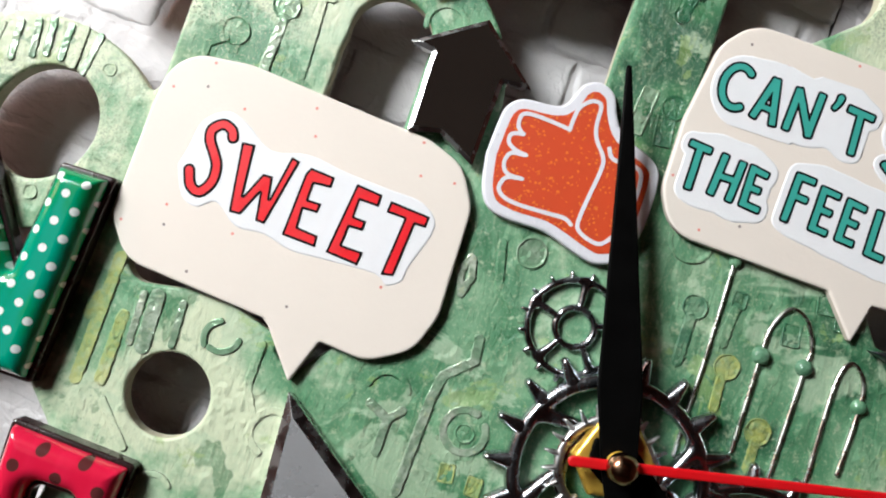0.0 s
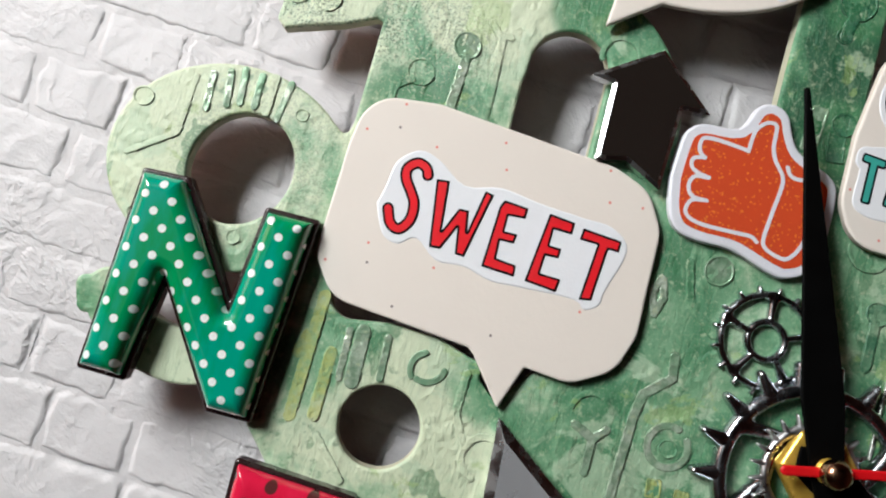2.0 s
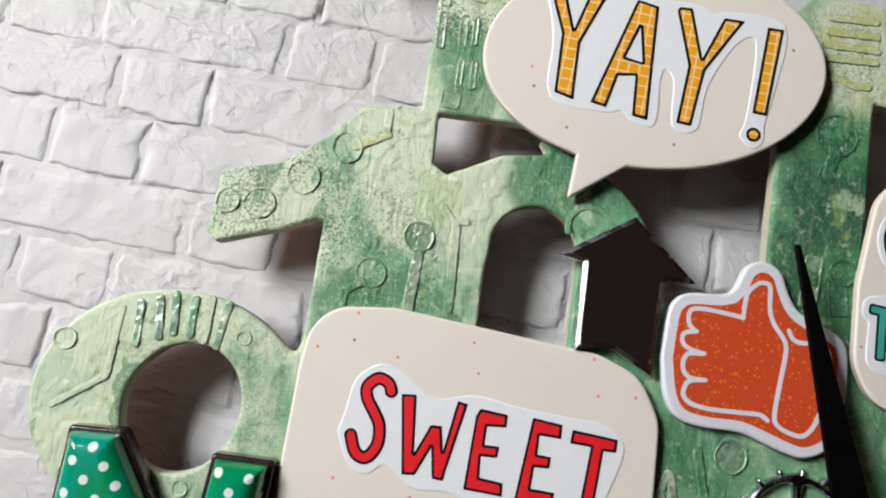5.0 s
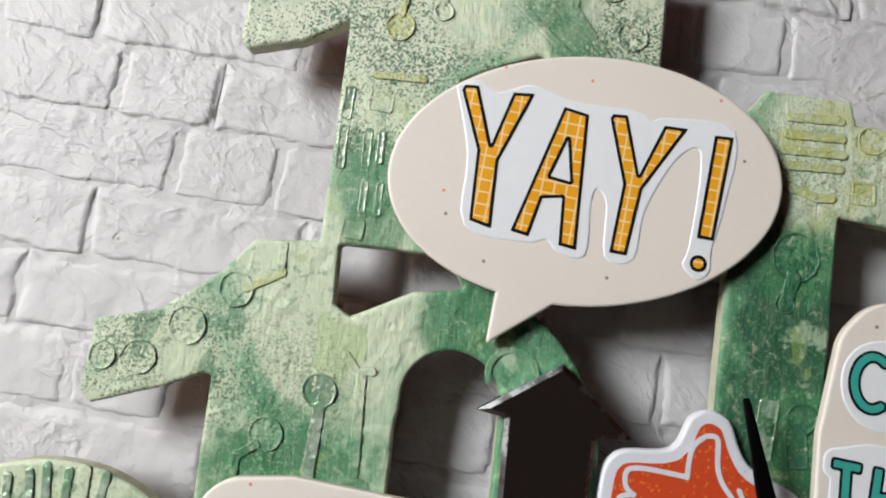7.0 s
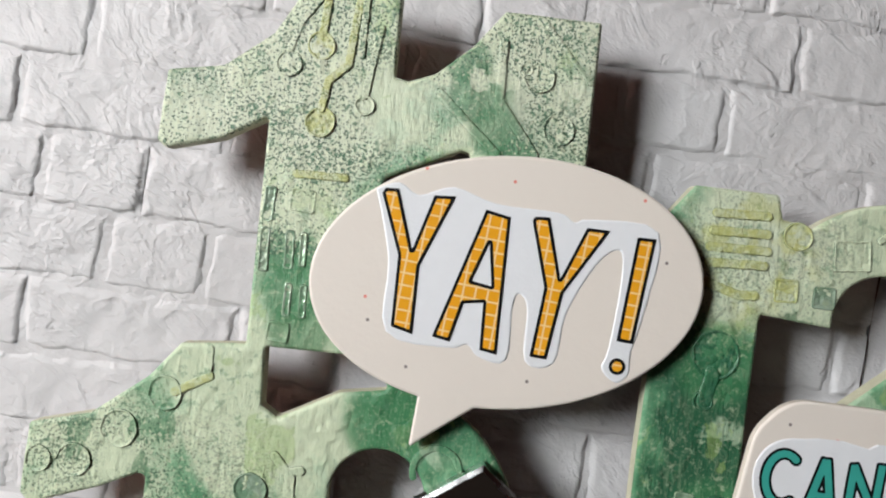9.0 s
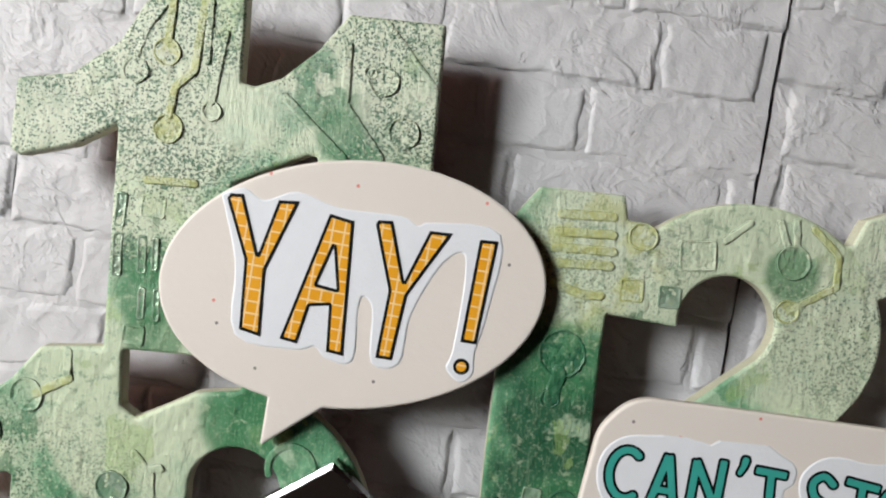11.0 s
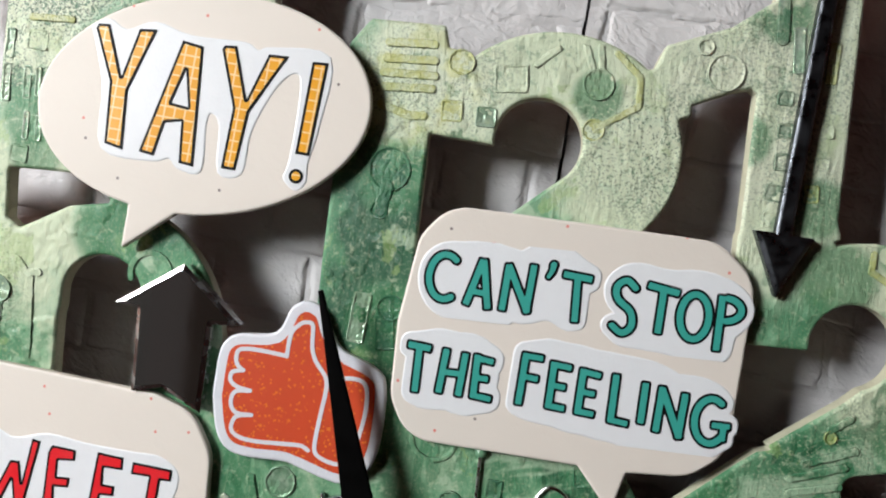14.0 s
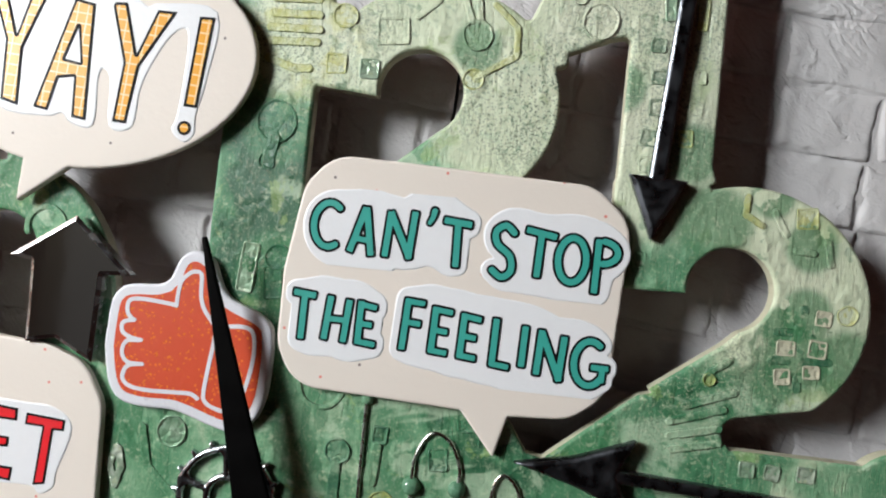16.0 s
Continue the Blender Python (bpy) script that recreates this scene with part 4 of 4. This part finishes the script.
W1 = 2.0
INK = 0.36
sweet = [
    es([(-92.4, 36.7), (-93.1, 38.1), (-95.1, 38.7), (-96.9, 37.0), (-96.6, 34.8), (-94.9, 32.4), (-93.6, 30.1), (-93.5, 26.7), (-95.2, 24.2), (-97.3, 24.9), (-98.6, 27.8)], W1).grow(-INK * 0.4),
    poly([(-90.4, 36.5), (-87.6, 36.8), (-86.5, 26.2), (-84.2, 31.7), (-82.1, 31.8), (-81.3, 27.3), (-79.8, 36.8), (-77.9, 36.4), (-80.6, 22.1), (-82.6, 22.2), (-83.5, 27.8), (-85.8, 22.4), (-88.2, 22.2)], -INK),
    poly([(-76.1, 34.5), (-75.4, 36.0), (-70.2, 35.6), (-70.2, 33.3), (-73.8, 33.0), (-73.8, 29.6), (-71.0, 29.7), (-71.2, 27.6), (-74.2, 27.5), (-74.0, 23.7), (-69.6, 23.3), (-69.4, 20.9), (-76.6, 21.2)], -INK),
    poly([(-65.5, 35.8), (-59.9, 35.3), (-59.9, 32.7), (-63.9, 32.8), (-63.9, 29.3), (-61.3, 29.2), (-61.4, 27.1), (-64.2, 27.0), (-64.4, 23.1), (-59.9, 23.0), (-60.2, 20.1), (-67.1, 20.7)], -INK),
    poly([(-57.9, 34.7), (-49.4, 34.1), (-49.5, 31.7), (-51.8, 31.7), (-52.6, 20.4), (-55.2, 19.9), (-54.2, 32.1), (-58.1, 32.2)], -INK)]
sweet_back = poly(curve([(-101.2, 28.2), (-100.3, 32.3), (-99.4, 37.9), (-95.4, 41.4), (-90.8, 40.5), (-84.3, 36.7), (-76.7, 38.3), (-68.0, 37.3), (-58.3, 36.8), (-51.9, 36.4), (-47.8, 32.5),
                         (-50.3, 23.2), (-50.7, 20.0), (-53.5, 18.2), (-56.3, 19.7), (-66.8, 19.2), (-74.0, 18.8), (-80.0, 20.2), (-86.0, 19.9), (-91.2, 23.3), (-94.7, 21.1), (-98.4, 22.4), (-101.2, 28.2)], 4))
sweet_panel = poly([(-101.0, 42.5), (-93.5, 43.4), (-56.5, 40.5), (-52.4, 39.0), (-50.6, 35.8), (-50.2, 17.0), (-51.4, 13.4), (-54.6, 11.5), (-100.0, 15.0), (-101.8, 17.5), (-101.5, 38)], 8.6)
sweet_panel |= poly([(-76, 6), (-73.0, 3.4), (-65.9, -5.4), (-62.6, 4), (-60, 8)], 0.3)
bubble(-76, 24, "cream speech bubble with SWEET in red letters", sweet_panel.scaled(1.0065, -72, 22), [sweet], M_RED, 0, 8, [sweet_back], INK, 1.9)

INK2 = 0.46
yay = [
    poly([(-73.5, 122.0), (-73.0, 122.9), (-70.6, 123.0), (-67.3, 112.7), (-64.4, 122.5), (-60.6, 122.7), (-65.7, 110.0), (-65.7, 98.0), (-69.6, 99.0), (-69.6, 111.5)], -INK2),
    poly([(-55.2, 121.0), (-50.8, 120.1), (-50.7, 96.0), (-53.8, 96.5), (-54.0, 104.8), (-57.4, 104.3), (-59.1, 97.4), (-62.3, 98.0)], -INK2) - poly([(-54.0, 115.2), (-52.9, 107.8), (-56.4, 108.4)], INK2),
    poly([(-47.0, 119.9), (-46.6, 120.7), (-44.0, 120.8), (-41.1, 110.4), (-37.4, 119.7), (-33.3, 119.6), (-40.3, 107.9), (-42.0, 96.1), (-45.0, 96.3), (-43.7, 108.5)], -INK2),
    poly([(-28.5, 119.0), (-25.2, 119.0), (-27.3, 100.4), (-30.2, 100.6)], -INK2), circ(-29.6, 96.2, 1.0)]
yay_back = poly(curve([(-74.6, 122.6), (-70.7, 124.1), (-67.0, 122.3), (-61.2, 124.3), (-53.6, 122.2), (-42.7, 121.8), (-39.7, 120.4), (-36.9, 121.2), (-24.9, 120.2), (-25.8, 106.5), (-27.4, 98.9), (-27.4, 95.2), (-29.5, 93.3),
                       (-32.3, 95.6), (-31.4, 99.2), (-30.5, 111.7), (-31.4, 116.4), (-35.1, 113.4), (-39.4, 104.3), (-40.6, 95.6), (-45.7, 95.4), (-46.3, 104.6), (-48.0, 107.0), (-48.8, 104.5), (-49.0, 95.2), (-53.9, 95.3),
                       (-56.0, 97.2), (-59.4, 96.3), (-70.4, 98.0), (-71.3, 110.8), (-74.6, 122.6)], 4))
yay_panel = ell(-50.3, 108.6, 34.5, 22.2, 6) | poly([(-66, 91), (-63.4, 87.4), (-64.1, 78.6), (-54.2, 86.0), (-50, 90)], 0.2)
bubble(-50, 108, "oval cream speech bubble with YAY! in orange letters", yay_panel, [yay], M_ORANGE, 0, 7, [yay_back], INK2, 2.9)

W3 = 1.45
cant = [
    arc(2.0, 79.6, 3.1, 4.4, 52, 300, W3),
    bar(9.0, 83.2, 6.7, 75.2, W3) | bar(9.4, 83.2, 10.8, 74.8, W3) | bar(7.6, 77.4, 10.0, 77.2, 1.3),
    bar(13.7, 74.9, 14.2, 82.8, W3) | bar(14.4, 82.8, 18.4, 74.9, W3) | bar(18.4, 74.9, 19.0, 83.2, W3),
    stroke([(22.8, 84.2), (22.6, 83.0), (22.0, 81.8)], 1.4, 0.7),
    bar(25.4, 82.6, 29.8, 82.2, W3) | bar(27.6, 82.2, 27.8, 74.2, W3)]
stop = [
    es([(38.7, 81.4), (37.0, 82.7), (35.2, 81.4), (35.6, 79.0), (38.2, 76.8), (38.6, 74.0), (36.9, 72.6), (35.0, 73.8)], W3),
    bar(41.6, 82.2, 46.4, 81.4, W3) | bar(44.0, 81.6, 43.7, 73.8, W3),
    arc(50.2, 77.2, 2.7, 4.3, 0, 360, W3),
    bar(55.0, 81.2, 54.9, 71.8, W3) | arc(55.6, 79.2, 3.2, 2.2, 80, -80, W3)]
the = [
    bar(-3.2, 65.6, 0.2, 65.3, W3) | bar(-1.5, 65.2, -1.6, 57.0, W3),
    bar(3.8, 65.0, 3.1, 57.4, W3) | bar(7.6, 64.6, 7.0, 57.2, W3) | bar(3.6, 61.0, 7.2, 61.0, 1.3),
    bar(10.0, 64.6, 9.9, 57.2, W3) | bar(10.0, 64.5, 12.7, 64.1, 1.3) | bar(10.0, 60.7, 12.0, 60.6, 1.3) | bar(9.9, 57.1, 12.9, 56.8, 1.3)]
feeling = [
    bar(19.3, 66.0, 18.8, 57.0, W3) | bar(19.2, 66.1, 22.2, 65.9, 1.3) | bar(19.1, 62.0, 21.6, 61.8, 1.3),
    bar(24.9, 65.0, 24.6, 57.0, W3) | bar(24.9, 65.0, 27.8, 64.7, 1.3) | bar(24.8, 61.0, 27.0, 60.8, 1.3) | bar(24.6, 56.9, 27.2, 56.7, 1.3),
    bar(30.6, 64.3, 30.3, 56.6, W3) | bar(30.6, 64.3, 33.5, 63.9, 1.3) | bar(30.5, 60.4, 32.7, 60.2, 1.3) | bar(30.3, 56.5, 32.9, 56.3, 1.3),
    bar(36.9, 63.9, 36.7, 55.7, W3) | bar(36.7, 55.6, 39.5, 55.3, 1.3),
    bar(42.6, 63.0, 42.4, 56.2, W3),
    bar(45.4, 55.0, 45.8, 62.6, W3) | bar(46.0, 62.4, 49.7, 54.2, W3) | bar(49.7, 54.2, 50.2, 61.8, W3),
    arc(55.4, 57.7, 3.0, 4.3, 55, 318, W3) | bar(56.2, 57.0, 58.6, 57.0, 1.3) | bar(57.9, 57.0, 57.9, 54.6, 1.3)]
cant_panel = poly([(5.6, 84.9), (14.2, 84.7), (50.0, 83.4), (52.3, 81.4), (51.0, 56.0), (49.4, 54.8), (40, 54.2), (3.0, 55.4), (2.2, 57), (2.2, 69.4), (4.4, 83.5)], 8.6)
cant_panel |= poly([(28, 50), (31.1, 46.8), (38.5, 37.9), (40.7, 46.2), (43, 50)], 0.3)
K3 = (1.0075, 12, 90)
bubble(27, 68, "cream speech bubble with CAN'T STOP THE FEELING in teal letters", cant_panel.scaled(*K3), [[s.scaled(*K3) for s in w] for w in (cant, stop, the, feeling)], M_TEAL, 1.5, 9, None, 0.34, 2.0)

# ---- thumbs-up sticker ----
thumb = thing("thumb_sticker", -25, 52, 0.2, "orange glitter thumbs-up sticker with white frosted rim", "sticker")
pad = poly(curve([(-42.8, 50.4), (-42.3, 58.8), (-41.0, 61.9), (-38.3, 63.5), (-30.9, 64.6), (-28.2, 69.9), (-25.0, 71.6), (-21.4, 70.1), (-19.5, 65.9), (-16.9, 62.6), (-9.9, 59.6), (-7.5, 55.8), (-7.6, 45.0),
                  (-9.6, 38.6), (-14.0, 35.8), (-17.9, 36.1), (-24.1, 38.0), (-27.6, 38.7), (-33.9, 38.6), (-38.7, 39.7), (-41.4, 43.4), (-42.8, 50.4)], 4))
solid("frosted_backing", pad, thumb, 0.2, 1.9, 0.5, M_FROST, M_WHITE, 0.3)
solid("orange_print", pad.grow(-2.15), thumb, 1.9, 1.96, 0, M_THUMB, None, 0.25)
chalk = [[(-36.8, 56.2), (-38.2, 57.5), (-38.4, 59.5), (-37.5, 60.5), (-34.3, 60.7), (-28.3, 60.2)],
         [(-28.1, 60.1), (-27.7, 64.7), (-26.1, 66.8), (-24.7, 67.4), (-23.4, 66.8), (-23.1, 62.5), (-22.1, 59.8), (-19.8, 56.8), (-19.5, 53.9), (-20.2, 48.3), (-20.7, 42.9), (-20.0, 41.0), (-17.4, 39.9), (-14.8, 40.0), (-12.6, 43.4),
          (-11.1, 50.5), (-11.4, 55.8), (-13.5, 57.2), (-16.9, 57.0), (-18.4, 57.6), (-19.2, 59.0)],
         [(-36.7, 56.3), (-39.0, 55.6), (-39.1, 53.8), (-37.4, 52.7), (-34.9, 52.3)],
         [(-35.2, 52.2), (-37.8, 51.9), (-38.7, 50.2), (-38.3, 48.3), (-36.9, 47.4), (-34.2, 47.4)],
         [(-34.4, 47.4), (-37.2, 46.8), (-38.1, 45.1), (-37.9, 43.7), (-36.2, 42.6), (-32.7, 42.2), (-26.9, 42.4), (-23.5, 42.5), (-21.9, 41.7)]]
lines = [stroke(curve(c, 4), 0.85) for c in chalk]
solid("white_line", merged(lines), thumb, 1.96, 2.04, 0, M_FROST, None, 0.2)

# ---- mirror-black arrows and blades ----


def badge(name, label, category, shape, x, y, h0, h1, bev, mat, group=""):
    t = thing(name, x, y, h0, label, category, group)
    solid("bevelled_edge", shape, t, h0, h1, bev, M_BEVEL, None, 0.15, "bright polished bevel", rise=bev * 0.52, chamfer=True)
    solid("mirror_face", shape.grow(-bev), t, h1, h1 + 0.03, 0, mat, None, 0.25)
    return t


up = poly([(-50.7, 76.4), (-64.6, 67.1), (-59.7, 66.3), (-59.4, 49.4), (-53, 50.9), (-44.7, 46.6), (-44.0, 64.8), (-38.0, 65.2)])
badge("metal_arrow", "smoked mirror metal arrow pointing upwards", "arrow", up, -51, 62, 0.2, 3.0, 0.85, M_MIRROR, "metal arrows on the clock")
blade = poly([(-64.9, -7.8), (-62.9, -36.0), (-56, -33), (-50, -48), (-38, -42), (-46, -28), (-36.0, -28.5)])
badge("metal_arrow", "polished steel arrow with a sharp point", "arrow", blade, -52, -26, 0.2, 3.2, 2.0, M_BLADE, "metal arrows on the clock")
down = thing("metal_arrow", 66, 110, 0.4, "slim dark metal arrow pointing downwards", "arrow", "metal arrows on the clock")
shaft = bar(69.4, 150, 65.3, 95, 3.0, 0.2)
solid("arrow_shaft", shaft, down, 0.6, 2.4, 0.5, M_ARROW, None, 0.2, rise=0.3, chamfer=True)
solid("arrow_head", poly([(59.9, 94.9), (71.1, 94.3), (65.1, 82.4)]), down, 0.6, 2.6, 0.9, M_ARROW, None, 0.2, rise=0.5, chamfer=True)
side_arrow = thing("metal_arrow", 70, 36, 0.4, "slim dark metal arrow lying crosswise with a barbed head", "arrow", "metal arrows on the clock")
solid("arrow_head", poly([(43.0, 36.6), (55, 39.2), (66.3, 43.6), (63.0, 36.6), (66.0, 29.2), (55, 33.4)]), side_arrow, 0.8, 3.0, 1.0, M_ARROW, None, 0.25)
solid("arrow_shaft", bar(63, 36.2, 112, 33.6, 2.6, 0.4), side_arrow, 0.8, 2.8, 0.8, M_ARROW, None, 0.25)

# ---- enamelled letters ----
letter_n = thing("enamel_letter", -131, 0, 0.2, "glossy green polka-dot letter N with a dark rim", "letter", "enamelled letters")
n_shape = poly([(-149.0, 21.7), (-140.0, 22.2), (-124.0, -1.5), (-122.2, 20.5), (-112.0, 20.7), (-114.1, -21.4), (-122.5, -21.5), (-138.5, 2.0), (-141.0, -20.0), (-149.9, -19.9)], 0.7)
solid("dark_rim", n_shape, letter_n, 0.2, 3.4, 0.6, M_NRIM, None, 0.3)
solid("enamel_top", n_shape.grow(-0.95), letter_n, 3.3, 7.0, 3.7, M_NTOP, None, 0.25, rise=3.7)
letter_o = thing("enamel_letter", -101, -45, 0.2, "glossy red letter with brown spots and a dark rim", "letter", "enamelled letters")
o_shape = poly([(-113.4, -30.2), (-89.4, -31.4), (-90.6, -62), (-112.6, -61)], 0.9) - rect(-101.5, -47, 9.0, 14.5, 0, 2)
solid("dark_rim", o_shape, letter_o, 0.2, 3.2, 0.5, M_NRIM, None, 0.35)
solid("enamel_top", o_shape.grow(-1.0), letter_o, 3.2, 6.4, 3.3, M_REDTOP, None, 0.3, rise=3.2)

# ---- the two brick panels behind the clock ----


def seam_x(z):
    return 24.9 + 0.0625 * (z - 130)


def panel(name, left, right, bed, label):
    p = thing(name, 0, 0, -15, label, "", "", "structure")
    lo, hi = -130.0, 240.0
    if left is not None:
        pts = [(left, lo), (seam_x(lo) - 0.4, lo), (seam_x(hi) - 0.4, hi), (left, hi)]
    else:
        pts = [(seam_x(lo) + 0.4, lo), (right, lo), (right, hi), (seam_x(hi) + 0.4, hi)]
    # the bed's front is uneven: here it stands flush with the bricks, there it sinks behind them
    cols, rows = int((pts[1][0] - pts[0][0]) / 1.3), int((hi - lo) / 1.3)
    v, u = np.meshgrid(np.linspace(0, 1, rows), np.linspace(0, 1, cols), indexing="ij")
    x = (pts[0][0] * (1 - u) + pts[1][0] * u) * (1 - v) + (pts[3][0] * (1 - u) + pts[2][0] * u) * v
    y = lo + (hi - lo) * v
    h = bed + 0.62 * (value_noise(x, y, 11.0, 31) - 0.5) + 0.26 * (value_noise(x, y, 3.0, 32) - 0.5) + 0.12 * (value_noise(x, y, 1.4, 33) - 0.5)
    verts = np.stack([x, y, h], -1).reshape(-1, 3).tolist()
    faces = [[a * cols + b, a * cols + b + 1, (a + 1) * cols + b + 1, (a + 1) * cols + b] for a in range(rows - 1) for b in range(cols - 1)]
    k = len(verts)
    verts += [(a, b, d) for d in (-30.0, -13.2) for a, b in pts]
    faces += [[k + 3, k + 2, k + 1, k]] + [[k + i, k + (i + 1) % 4, k + 4 + (i + 1) % 4, k + 4 + i] for i in range(4)]
    put("mortar_bed", verts, faces, [0] * len(faces), [M_MORTAR], p, [True] * (len(faces) - 5) + [False] * 5)
    return p


def brick_mesh(w, h, seed, cut=(False, False)):
    """A worn brick face, w by h mm: eroded, wavering edges, steep along its foot and rubbed round elsewhere."""
    rng = random.Random(seed)
    near = [0, 0.3, 0.6, 0.9, 1.3, 1.8, 2.4]
    us = np.array(near + list(np.linspace(3.2, w - 3.2, max(2, int(w / 1.1)))) + [w - e for e in reversed(near)]) - w / 2
    vs = np.array(near + list(np.linspace(3.2, h - 3.2, 7)) + [h - e for e in reversed(near)]) - h / 2
    if w < 9:
        us = np.linspace(-w / 2, w / 2, 14)
    X, Y = np.meshgrid(us, vs)
    ox, oy = rng.uniform(0, 300), rng.uniform(0, 300)

    def wander(size, amount, k):
        return (value_noise(X + ox, Y + oy, size, 20 + k) - 0.5) * amount

    worn = wander(7.0, 1.5, 0) + wander(2.2, 1.1, 1) - 0.1
    ends = np.minimum(X + w / 2 + (9 if cut[0] else 0), w / 2 - X + (9 if cut[1] else 0))
    foot, head = Y + h / 2, h / 2 - Y
    fall = np.minimum(np.minimum((ends + worn * 0.9) / 1.3, (foot + worn * 0.7) / 0.7), (head + worn) / 1.9)
    fall = np.clip(fall, 0, 1)
    fall = fall * fall * (3 - 2 * fall)
    fold = 1 - np.clip(np.abs(value_noise(X + ox + 0.5 * Y, (Y + oy) * 1.6, 5.0, 26) - 0.5) * 7, 0, 1)
    patch = np.clip((value_noise(X + ox, Y + oy, 9.0, 27) - 0.42) * 5, 0, 1)
    Z = -0.64 * (1 - fall) + wander(9, 0.30, 2) + wander(3.2, 0.16, 3) + wander(1.5, 0.07, 4) + 0.13 * fold * patch
    Z = Z + X * rng.uniform(-0.002, 0.002) + Y * rng.uniform(-0.010, 0.010)
    n, m = X.shape
    verts = np.stack([X, Y, Z], -1).reshape(-1, 3) / 1000
    faces = [[a * m + c, a * m + c + 1, (a + 1) * m + c + 1, (a + 1) * m + c] for a in range(n - 1) for c in range(m - 1)]
    me = bpy.data.meshes.new("brick")
    me.from_pydata(verts.tolist(), [], faces)
    me.materials.append(M_BRICK)
    me.polygons.foreach_set("use_smooth", [True] * len(faces))
    return me


STRETCHERS = [brick_mesh(41.6, 13.9, k) for k in range(10)]
HEADERS = [brick_mesh(20.0, 13.9, 50 + k) for k in range(8)]


def lay(p, base, pitch, slope, ref, rows, lo, hi, joints):
    """Courses of long and short bricks in turn, from one known joint of each course outwards; cut at the panel's ends."""
    rng = random.Random(7)
    turn = math.atan(slope)
    for k in rows:
        x, short = joints.get(k, (rng.uniform(-20, 20) + (lo(0) + hi(0)) / 2, k % 2))
        spans = []
        for way in (1, -1):
            at, now = x, bool(short) if way > 0 else not short
            for _ in range(14):
                wide = 20.4 if now else 42.0
                spans.append((at, at + wide) if way > 0 else (at - wide, at))
                at, now = at + way * wide, not now
        for a, b in spans:
            zc = base + pitch * (k + 0.5) + slope * ((a + b) / 2 - ref)
            a2, b2 = max(a, lo(zc)), min(b, hi(zc))
            if b2 - a2 < 4:
                continue
            cx = (a2 + b2) / 2
            zc = base + pitch * (k + 0.5) + slope * (cx - ref)
            if b2 - a2 < b - a - 0.1:
                mesh = brick_mesh(b2 - a2 - 0.1, 13.9, k + int(a), (a2 > a + 0.05, b2 < b - 0.05))
            else:
                mesh = rng.choice(STRETCHERS if b - a > 30 else HEADERS)
            ob = new("brick", mesh)
            ob.parent = p
            ob.matrix_basis = Matrix.Translation((cx / 1000, zc / 1000, 0.003 + rng.uniform(-0.0001, 0.0001))) @ Matrix.Rotation(turn, 4, "Z")


left_panel = panel("brick_panel_1", -262, None, -12.42, "white painted brick panel behind the clock")
right_panel = panel("brick_panel_2", None, 190, -12.58, "white painted brick panel butted against the first")
lay(left_panel, 143.0, 14.4, -0.045, -150, range(-15, 6), lambda z: -262, lambda z: seam_x(z) - 0.3,
    {-6: (-184, 0), -5: (-174.7, 1), -7: (-176, 1), -4: (-143, 0), -2: (-142, 1), -3: (-107.8, 0), 0: (-29.9, 1), 1: (3.4, 1), -1: (18.7, 1),
     -9: (-174.8, 0), -8: (-187, 1), -11: (-178, 0), -13: (-161, 1), -12: (-148, 0)})
lay(right_panel, 154.4, 14.3, -0.1, 27, range(-13, 6), lambda z: seam_x(z) + 0.3, lambda z: 190, {-1: (28.4, 0), 0: (49, 1), -3: (112, 0)})
